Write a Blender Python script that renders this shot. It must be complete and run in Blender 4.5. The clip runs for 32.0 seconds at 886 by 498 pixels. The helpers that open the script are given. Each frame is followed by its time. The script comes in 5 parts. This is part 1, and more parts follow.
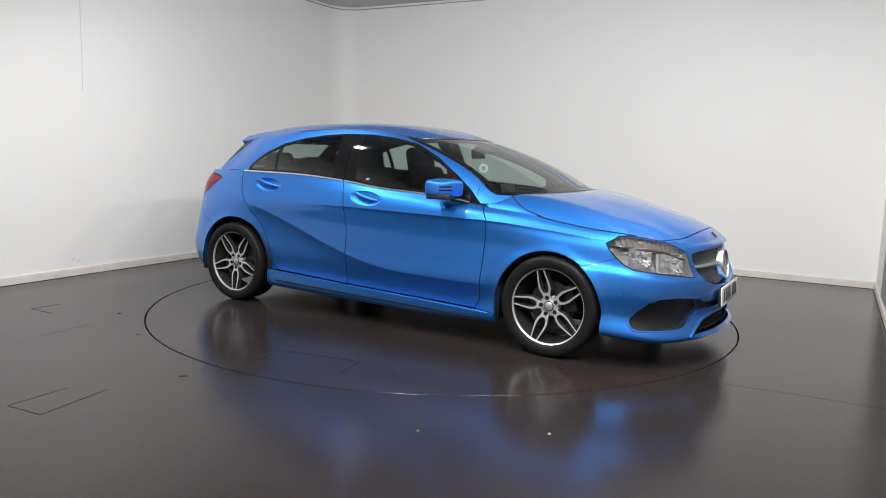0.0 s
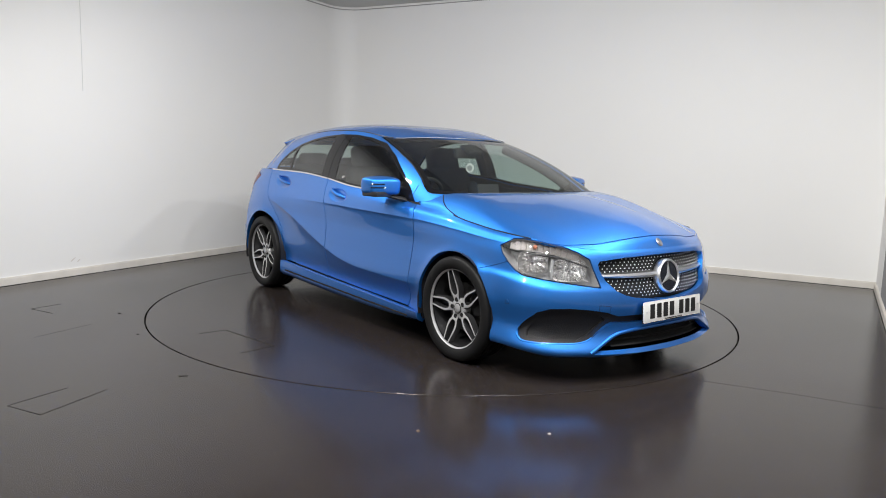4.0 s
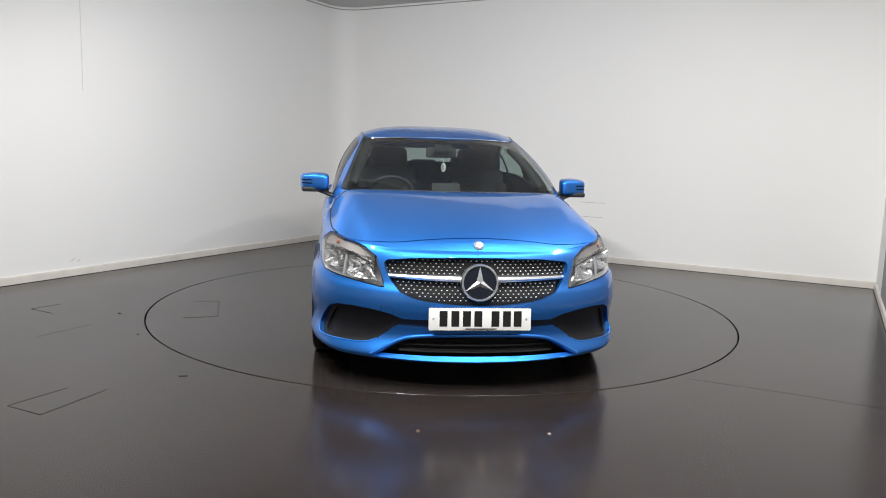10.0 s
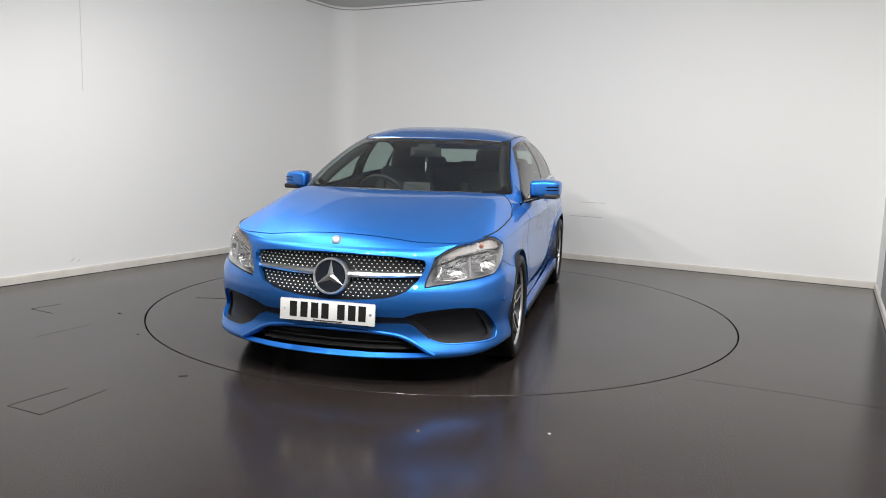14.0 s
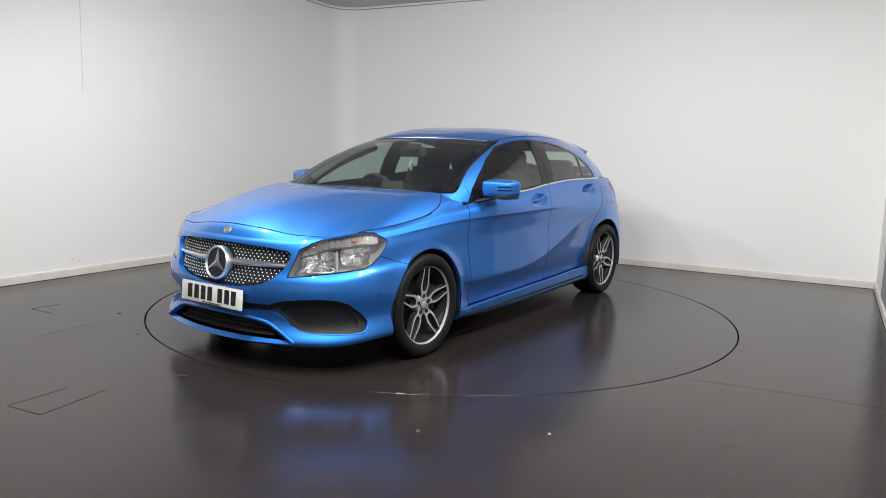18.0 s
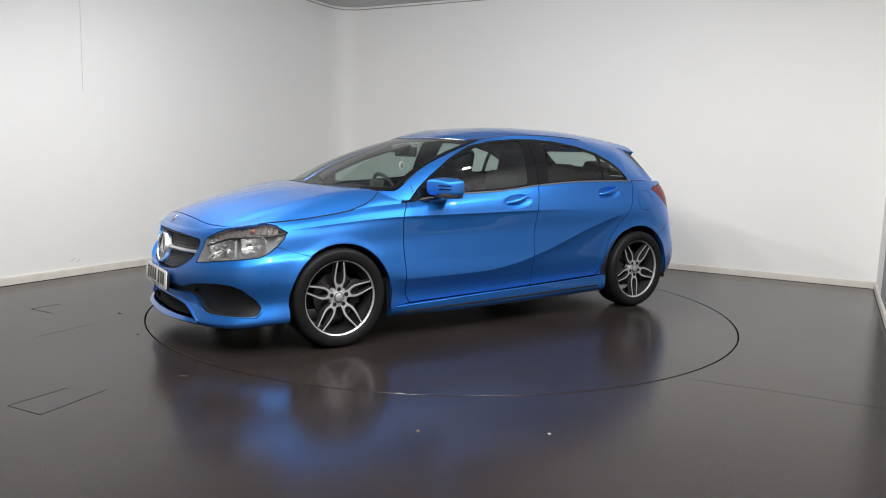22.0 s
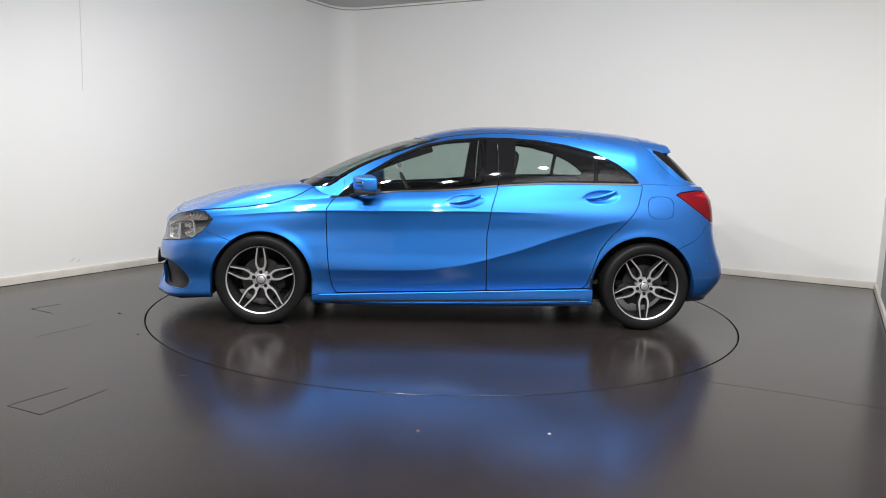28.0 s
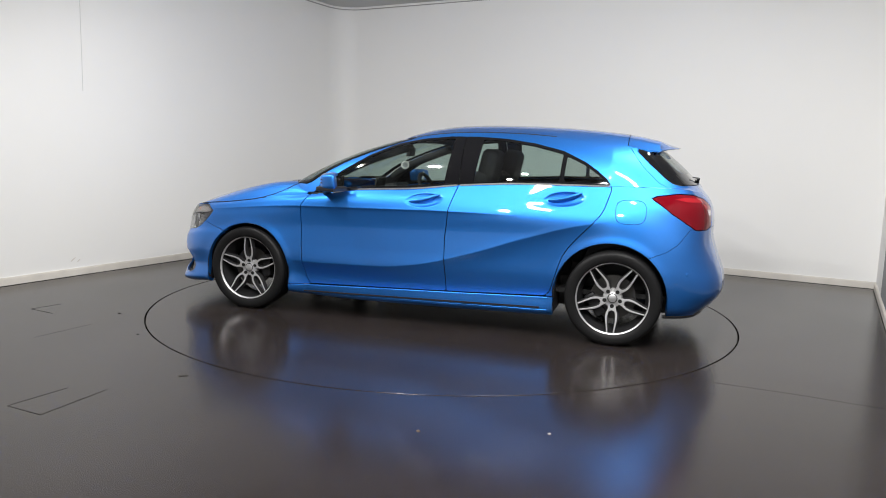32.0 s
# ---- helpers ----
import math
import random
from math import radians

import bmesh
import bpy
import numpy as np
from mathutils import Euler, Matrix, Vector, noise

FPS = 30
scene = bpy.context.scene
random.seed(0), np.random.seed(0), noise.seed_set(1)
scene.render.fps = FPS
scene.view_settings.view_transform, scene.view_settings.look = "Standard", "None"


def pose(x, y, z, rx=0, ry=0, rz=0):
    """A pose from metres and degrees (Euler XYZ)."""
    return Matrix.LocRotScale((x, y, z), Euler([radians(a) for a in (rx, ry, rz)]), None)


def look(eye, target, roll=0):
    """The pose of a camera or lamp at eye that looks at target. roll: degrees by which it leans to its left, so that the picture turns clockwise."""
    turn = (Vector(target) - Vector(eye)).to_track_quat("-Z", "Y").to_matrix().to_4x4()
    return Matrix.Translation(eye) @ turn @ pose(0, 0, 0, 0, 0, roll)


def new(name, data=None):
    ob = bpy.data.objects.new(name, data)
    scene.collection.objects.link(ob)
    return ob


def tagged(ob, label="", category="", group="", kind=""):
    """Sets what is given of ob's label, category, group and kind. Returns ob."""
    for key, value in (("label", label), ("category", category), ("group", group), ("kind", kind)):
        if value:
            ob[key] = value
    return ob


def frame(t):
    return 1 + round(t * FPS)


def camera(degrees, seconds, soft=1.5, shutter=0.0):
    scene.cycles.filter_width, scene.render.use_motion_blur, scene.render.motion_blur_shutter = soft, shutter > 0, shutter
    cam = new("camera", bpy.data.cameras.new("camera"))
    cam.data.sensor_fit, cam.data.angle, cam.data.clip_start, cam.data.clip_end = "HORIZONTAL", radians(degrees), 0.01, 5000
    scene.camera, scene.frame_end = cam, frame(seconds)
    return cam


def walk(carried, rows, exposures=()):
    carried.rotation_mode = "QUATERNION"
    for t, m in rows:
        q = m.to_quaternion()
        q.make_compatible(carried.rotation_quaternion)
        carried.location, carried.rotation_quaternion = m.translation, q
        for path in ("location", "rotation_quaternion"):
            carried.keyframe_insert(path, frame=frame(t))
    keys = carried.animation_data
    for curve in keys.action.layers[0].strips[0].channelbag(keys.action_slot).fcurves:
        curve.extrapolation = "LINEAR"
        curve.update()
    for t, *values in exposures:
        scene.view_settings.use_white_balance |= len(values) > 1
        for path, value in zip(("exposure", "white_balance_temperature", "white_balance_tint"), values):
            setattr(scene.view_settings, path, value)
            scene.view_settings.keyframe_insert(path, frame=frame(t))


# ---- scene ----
EXPO = 0.0
# ---- camera: fixed on its stand, level with the windows of the car ----
LENS = 63.05
EYE = (0.0, -5.758, 1.2225)
YAW, PITCH, ROLL = 0.0686, -7.654, 1.6617
cam = camera(LENS, 32.0, soft=1.0)
_aim = (EYE[0] - math.sin(radians(YAW)) * math.cos(radians(PITCH)),
        EYE[1] + math.cos(radians(YAW)) * math.cos(radians(PITCH)),
        EYE[2] + math.sin(radians(PITCH)))
CAM_POSE = look(EYE, _aim, ROLL)
walk(cam, [(0.0, CAM_POSE), (32.0, CAM_POSE)], exposures=[(0.0, EXPO), (32.0, EXPO)])

# the turntable turns clockwise at a steady rate; the car stands a little off its centre
HEADING, RATE = -31.268, 5.1873
OFF_X, OFF_Y = -0.0437, -0.0686
TABLE_R = 2.2335

# the booth is a rectangle turned against the view; b runs to the back wall, a to the side wall
ROOM_TURN = 61.9
BACK, LEFT, RIGHT, NEAR, HIGH = 3.16, -3.345, 3.167, -6.15, 3.12


def room(a, b, z=0.0):
    """A place in the booth: a across to the side, b towards the back wall."""
    c, s = math.cos(radians(ROOM_TURN)), math.sin(radians(ROOM_TURN))
    return Vector((b * c + a * s, b * s - a * c, z))


# ---- light: white LED panels in the booth's ceiling ----
world = bpy.data.worlds.new("world")
world.use_nodes = True
world.node_tree.nodes["Background"].inputs[0].default_value = (0.8, 0.85, 0.9, 1)
world.node_tree.nodes["Background"].inputs[1].default_value = 0.02
scene.world = world
LAMPS = [(2.4, -3.75), (2.35, -2.6), (2.4, -1.6), (2.2, -0.1), (0.75, -4.55), (1.0, -3.3), (-0.4, -2.6), (-1.6, -1.45)]
LAMP_AIM = room(0.3, 3.1, 0.6)


def lamp_pose(a, b, z):
    """A ceiling spot turned part of the way from straight down towards the back of the booth."""
    at = room(a, b, z)
    way = (LAMP_AIM - at).normalized() * 0.55 + Vector((0, 0, -1.0))
    return Matrix.Translation(at) @ way.to_track_quat("-Z", "Y").to_matrix().to_4x4()



for a, b in LAMPS:
    lamp = bpy.data.lights.new("panel_light", "AREA")
    lamp.shape, lamp.size, lamp.size_y = "RECTANGLE", 0.11, 0.11
    lamp.energy, lamp.color = 45, (1.0, 0.985, 0.96)
    ob = new("panel_light", lamp)
    ob.matrix_world = lamp_pose(a, b, HIGH - 0.20)

# ---- materials ----
def material(name, colour, rough=0.5, metal=0.0, coat=0.0, spec=0.5, bump=0.0, scale=40.0, vary=0.0, vary_scale=3.0, rough_vary=0.0, coat_rough=0.03, emit=0.0, trans=0.0, ior=1.45):
    m = bpy.data.materials.new(name)
    m.use_nodes = True
    nt = m.node_tree
    b = nt.nodes["Principled BSDF"]
    b.inputs["Base Color"].default_value = (*colour, 1)
    b.inputs["Roughness"].default_value = rough
    b.inputs["Metallic"].default_value = metal
    b.inputs["Coat Weight"].default_value = coat
    b.inputs["Coat Roughness"].default_value = coat_rough
    b.inputs["Specular IOR Level"].default_value = spec
    b.inputs["Transmission Weight"].default_value = trans
    b.inputs["IOR"].default_value = ior
    if emit:
        b.inputs["Emission Color"].default_value = (*colour, 1)
        b.inputs["Emission Strength"].default_value = emit
    co = nt.nodes.new("ShaderNodeTexCoord")
    if vary or rough_vary:
        n = nt.nodes.new("ShaderNodeTexNoise")
        n.inputs["Scale"].default_value, n.inputs["Detail"].default_value = vary_scale, 6
        nt.links.new(co.outputs["Object"], n.inputs["Vector"])
        if vary:
            r = nt.nodes.new("ShaderNodeMapRange")
            r.inputs[3].default_value, r.inputs[4].default_value = 1 - vary, 1 + vary
            nt.links.new(n.outputs["Fac"], r.inputs[0])
            x = nt.nodes.new("ShaderNodeVectorMath")
            x.operation = "SCALE"
            x.inputs[0].default_value = colour
            nt.links.new(r.outputs[0], x.inputs["Scale"])
            nt.links.new(x.outputs[0], b.inputs["Base Color"])
        if rough_vary:
            r = nt.nodes.new("ShaderNodeMapRange")
            r.inputs[3].default_value, r.inputs[4].default_value = max(0.0, rough - rough_vary), rough + rough_vary
            nt.links.new(n.outputs["Fac"], r.inputs[0])
            nt.links.new(r.outputs[0], b.inputs["Roughness"])
    if bump:
        n = nt.nodes.new("ShaderNodeTexNoise")
        n.inputs["Scale"].default_value, n.inputs["Detail"].default_value = scale, 4
        nt.links.new(co.outputs["Object"], n.inputs["Vector"])
        k = nt.nodes.new("ShaderNodeBump")
        k.inputs["Strength"].default_value, k.inputs["Distance"].default_value = bump, 0.002
        nt.links.new(n.outputs["Fac"], k.inputs["Height"])
        nt.links.new(k.outputs[0], b.inputs["Normal"])
    return m


def pane_material(name, tint, gloss_rough=0.0, gloss=0.145):
    """A thin sheet of tinted glass: clear through, with the gloss of its angle."""
    m = bpy.data.materials.new(name)
    m.use_nodes = True
    nt = m.node_tree
    nt.nodes.remove(nt.nodes["Principled BSDF"])
    tr, gl, mx, lw, pw, ml, ad = [nt.nodes.new(k) for k in ("ShaderNodeBsdfTransparent", "ShaderNodeBsdfGlossy", "ShaderNodeMixShader", "ShaderNodeLayerWeight", "ShaderNodeMath", "ShaderNodeMath", "ShaderNodeMath")]
    tr.inputs[0].default_value = (*tint, 1)
    gl.inputs["Roughness"].default_value = gloss_rough
    lw.inputs["Blend"].default_value = 0.5
    pw.operation, ml.operation, ad.operation = "POWER", "MULTIPLY", "ADD"
    pw.inputs[1].default_value, ml.inputs[1].default_value, ad.inputs[1].default_value = 5.0, 0.9 - gloss, gloss
    nt.links.new(lw.outputs["Facing"], pw.inputs[0])
    nt.links.new(pw.outputs[0], ml.inputs[0])
    nt.links.new(ml.outputs[0], ad.inputs[0])
    nt.links.new(ad.outputs[0], mx.inputs[0])
    nt.links.new(tr.outputs[0], mx.inputs[1])
    nt.links.new(gl.outputs[0], mx.inputs[2])
    nt.links.new(mx.outputs[0], nt.nodes["Material Output"].inputs[0])
    return m


def paint_material():
    """Metallic blue car paint: bright flake under a clear coat."""
    m = material("blue_paint", PAINT, 0.46, 0.905, coat=1.0, coat_rough=0.015)
    nt = m.node_tree
    b = nt.nodes["Principled BSDF"]
    b.inputs["Coat IOR"].default_value = 1.5
    co = nt.nodes.new("ShaderNodeTexCoord")
    v = nt.nodes.new("ShaderNodeTexVoronoi")
    v.inputs["Scale"].default_value = 900
    nt.links.new(co.outputs["Object"], v.inputs["Vector"])
    r = nt.nodes.new("ShaderNodeMapRange")
    r.inputs[3].default_value, r.inputs[4].default_value = 0.88, 1.12
    nt.links.new(v.outputs["Color"], r.inputs[0])
    x = nt.nodes.new("ShaderNodeVectorMath")
    x.operation = "SCALE"
    x.inputs[0].default_value = PAINT
    nt.links.new(r.outputs[0], x.inputs["Scale"])
    nt.links.new(x.outputs[0], b.inputs["Base Color"])
    return m


def floor_material(name="speckled_vinyl"):
    """Dark grey safety vinyl with pale and blue speckles, worn to a dull shine."""
    m = material(name, (0.03, 0.027, 0.025), 0.2, spec=0.295)
    nt = m.node_tree
    b = nt.nodes["Principled BSDF"]
    co = nt.nodes.new("ShaderNodeTexCoord")
    base = nt.nodes.new("ShaderNodeTexNoise")
    base.inputs["Scale"].default_value, base.inputs["Detail"].default_value = 1.3, 8
    nt.links.new(co.outputs["Object"], base.inputs["Vector"])
    ramp = nt.nodes.new("ShaderNodeValToRGB")
    ramp.color_ramp.elements[0].position, ramp.color_ramp.elements[0].color = 0.3, (0.0168, 0.0132, 0.0115, 1)
    ramp.color_ramp.elements[1].position, ramp.color_ramp.elements[1].color = 0.75, (0.0252, 0.0202, 0.0178, 1)
    nt.links.new(base.outputs["Fac"], ramp.inputs[0])
    last = ramp.outputs[0]
    for scale, colour, limit, rare in ((165.0, (0.20, 0.205, 0.24, 1), 0.125, 0.89), (150.0, (0.05, 0.08, 0.27, 1), 0.14, 0.86), (260.0, (0.09, 0.08, 0.075, 1), 0.13, 0.87)):
        v = nt.nodes.new("ShaderNodeTexVoronoi")
        v.inputs["Scale"].default_value = scale
        nt.links.new(co.outputs["Object"], v.inputs["Vector"])
        c = nt.nodes.new("ShaderNodeSeparateColor")
        nt.links.new(v.outputs["Color"], c.inputs[0])
        pick = nt.nodes.new("ShaderNodeMath")
        pick.operation, pick.inputs[1].default_value = "GREATER_THAN", rare
        nt.links.new(c.outputs[0], pick.inputs[0])
        near = nt.nodes.new("ShaderNodeMath")
        near.operation, near.inputs[1].default_value = "LESS_THAN", limit * 1.6
        nt.links.new(v.outputs["Distance"], near.inputs[0])
        both = nt.nodes.new("ShaderNodeMath")
        both.operation = "MULTIPLY"
        nt.links.new(pick.outputs[0], both.inputs[0])
        nt.links.new(near.outputs[0], both.inputs[1])
        mix = nt.nodes.new("ShaderNodeMix")
        mix.data_type = "RGBA"
        mix.inputs[7].default_value = colour
        nt.links.new(both.outputs[0], mix.inputs[0])
        nt.links.new(last, mix.inputs[6])
        last = mix.outputs[2]
    nt.links.new(last, b.inputs["Base Color"])
    scuff = nt.nodes.new("ShaderNodeTexNoise")
    scuff.inputs["Scale"].default_value, scuff.inputs["Detail"].default_value = 0.9, 5
    nt.links.new(co.outputs["Object"], scuff.inputs["Vector"])
    r = nt.nodes.new("ShaderNodeMapRange")
    r.inputs[3].default_value, r.inputs[4].default_value = FLOOR_ROUGH - 0.04, FLOOR_ROUGH + 0.05
    nt.links.new(scuff.outputs["Fac"], r.inputs[0])
    nt.links.new(r.outputs[0], b.inputs["Roughness"])
    fine = nt.nodes.new("ShaderNodeTexNoise")
    fine.inputs["Scale"].default_value = 160
    nt.links.new(co.outputs["Object"], fine.inputs["Vector"])
    k = nt.nodes.new("ShaderNodeBump")
    k.inputs["Strength"].default_value, k.inputs["Distance"].default_value = 0.06, 0.001
    nt.links.new(fine.outputs["Fac"], k.inputs["Height"])
    nt.links.new(k.outputs[0], b.inputs["Normal"])
    return m


PAINT = (0.026, 0.200, 0.655)
FLOOR_ROUGH = 0.19
M_PAINT = paint_material()
M_FLOOR = floor_material()
M_WALL = material("white_wall", (0.86, 0.855, 0.84), 0.55, vary=0.025, vary_scale=0.8, bump=0.05, scale=60)
M_DIM = material("pale_wall", (0.80, 0.80, 0.79), 0.7, vary=0.05, bump=0.05, scale=60)
M_UNSEEN_WALL = material("unseen_dim_wall", (0.28, 0.28, 0.285), 0.7, vary=0.05, bump=0.05, scale=60)
M_CEIL = material("grey_ceiling", (0.30, 0.30, 0.305), 0.8, vary=0.06)
M_SOFFIT = material("pale_soffit_paint", (0.57, 0.57, 0.56), 0.7, vary=0.03)
M_LAMP_BODY = material("white_lamp_body", (0.80, 0.80, 0.79), 0.4)
M_SKIRT = material("skirting_paint", (0.70, 0.665, 0.61), 0.45, vary=0.16, vary_scale=7)
M_BLACK = material("black_plastic", (0.014, 0.014, 0.0155), 0.42, bump=0.1, scale=300)
M_GLOSS = material("gloss_black", (0.007, 0.007, 0.008), 0.04, spec=0.4)
M_RUBBER = material("tyre_rubber", (0.011, 0.011, 0.0115), 0.45, spec=0.16, bump=0.15, scale=90, rough_vary=0.1)
M_CHROME = material("chrome", (0.82, 0.83, 0.85), 0.08, 1.0)
M_SATIN = material("satin_silver", (0.78, 0.79, 0.80), 0.30, 1.0)
M_ALLOY = material("machined_alloy", (0.69, 0.69, 0.70), 0.36, 0.72, bump=0.03, scale=400)
M_ALLOY_DARK = material("grey_alloy_paint", (0.035, 0.035, 0.037), 0.35, 0.4, coat=0.5)
M_LIP = material("turned_alloy_lip", (0.56, 0.56, 0.57), 0.42, 0.75, bump=0.03, scale=400)
M_STEEL = material("brake_steel", (0.10, 0.097, 0.094), 0.42, 1.0, rough_vary=0.1, vary_scale=30)
M_GLASS = pane_material("tinted_glass", (0.68, 0.79, 0.75))
M_SCREEN = pane_material("windscreen_glass", (0.66, 0.77, 0.73))
M_PRIVACY = pane_material("dark_rear_glass", (0.64, 0.72, 0.69))
M_LENS = pane_material("lamp_lens", (0.95, 0.96, 0.97), gloss=0.09)
M_RED = material("red_lens", (0.14, 0.0015, 0.006), 0.05, spec=0.3)
M_CLOTH = material("dark_seat_cloth", (0.015, 0.015, 0.016), 0.85, bump=0.3, scale=250)
M_TRIM = material("dark_cabin_trim", (0.020, 0.020, 0.021), 0.65, bump=0.1, scale=200)
M_WHITE = material("plate_white", (0.78, 0.78, 0.76), 0.3)
M_REFLECTOR = material("lamp_reflector", (0.90, 0.89, 0.88), 0.18, 1.0)
M_LAMP_GREY = material("lamp_housing_grey", (0.46, 0.46, 0.465), 0.3, 0.5)
M_CHAMBER = material("lamp_chamber", (0.17, 0.155, 0.148), 0.42, 0.25)
M_AMBER = material("amber_bulb", (0.40, 0.15, 0.09), 0.25)
M_DIFFUSER = material("led_diffuser", (1.0, 0.98, 0.95), 0.5, emit=3.0)
M_DARK = material("dark_void", (0.006, 0.006, 0.006), 0.8)
M_DIRT_SHADE = material("dirt_and_shade", (0.012, 0.011, 0.010), 0.7)
M_RED_BRIGHT = material("bright_red_lens", (0.30, 0.003, 0.010), 0.12, coat=0.3)
M_CLEAR_RED = material("clear_reverse_lens", (0.75, 0.70, 0.70), 0.1, 0.3, coat=1.0)
M_STUD = material("bright_studs", (0.78, 0.78, 0.79), 0.42, 0.7)
M_SEAM = material("vinyl_seam", (0.008, 0.007, 0.006), 0.4)

# ---- mesh helpers ----
def thing(name, label, category, group="", kind=""):
    return tagged(new(name), label, category, group, kind)


def part(name, bm, mat, parent=None, label="", smooth=True):
    """Links a bmesh as one mesh object under a thing or a part."""
    me = bpy.data.meshes.new(name)
    bm.to_mesh(me)
    bm.free()
    if smooth:
        me.polygons.foreach_set("use_smooth", [True] * len(me.polygons))
        me.set_sharp_from_angle(angle=radians(38))
    me.materials.append(mat)
    ob = new(name, me)
    ob.parent = parent
    return tagged(ob, label)


def catmull(pts, per):
    """A smooth line through control points, per steps to each span."""
    p = [np.array(q, float) for q in pts]
    p = [2 * p[0] - p[1]] + p + [2 * p[-1] - p[-2]]
    out = []
    for i in range(1, len(p) - 2):
        for k in range(per):
            out.append(spline_at(p[i - 1], p[i], p[i + 1], p[i + 2], k / per))
    out.append(p[-2])
    return np.array(out)


def spline_at(a, b, c, d, s):
    return 0.5 * (2 * b + (c - a) * s + (2 * a - 5 * b + 4 * c - d) * s * s + (3 * b - a - 3 * c + d) * s ** 3)


def curve1(xs, ys, x):
    """A smooth monotone curve through (xs, ys), read at x."""
    xs, ys, x = np.array(xs, float), np.array(ys, float), np.atleast_1d(np.array(x, float))
    h, dy = np.diff(xs), np.diff(ys)
    s = dy / h
    m = np.zeros(len(xs))
    m[0], m[-1] = s[0], s[-1]
    for i in range(1, len(xs) - 1):
        if s[i - 1] * s[i] > 0:
            w1, w2 = 2 * h[i] + h[i - 1], h[i] + 2 * h[i - 1]
            m[i] = (w1 + w2) / (w1 / s[i - 1] + w2 / s[i])
    x = np.clip(x, xs[0], xs[-1])
    i = np.clip(np.searchsorted(xs, x) - 1, 0, len(h) - 1)
    t = (x - xs[i]) / h[i]
    return ((2 * t**3 - 3 * t**2 + 1) * ys[i] + (t**3 - 2 * t**2 + t) * h[i] * m[i] + (-2 * t**3 + 3 * t**2) * ys[i + 1] + (t**3 - t**2) * h[i] * m[i + 1])


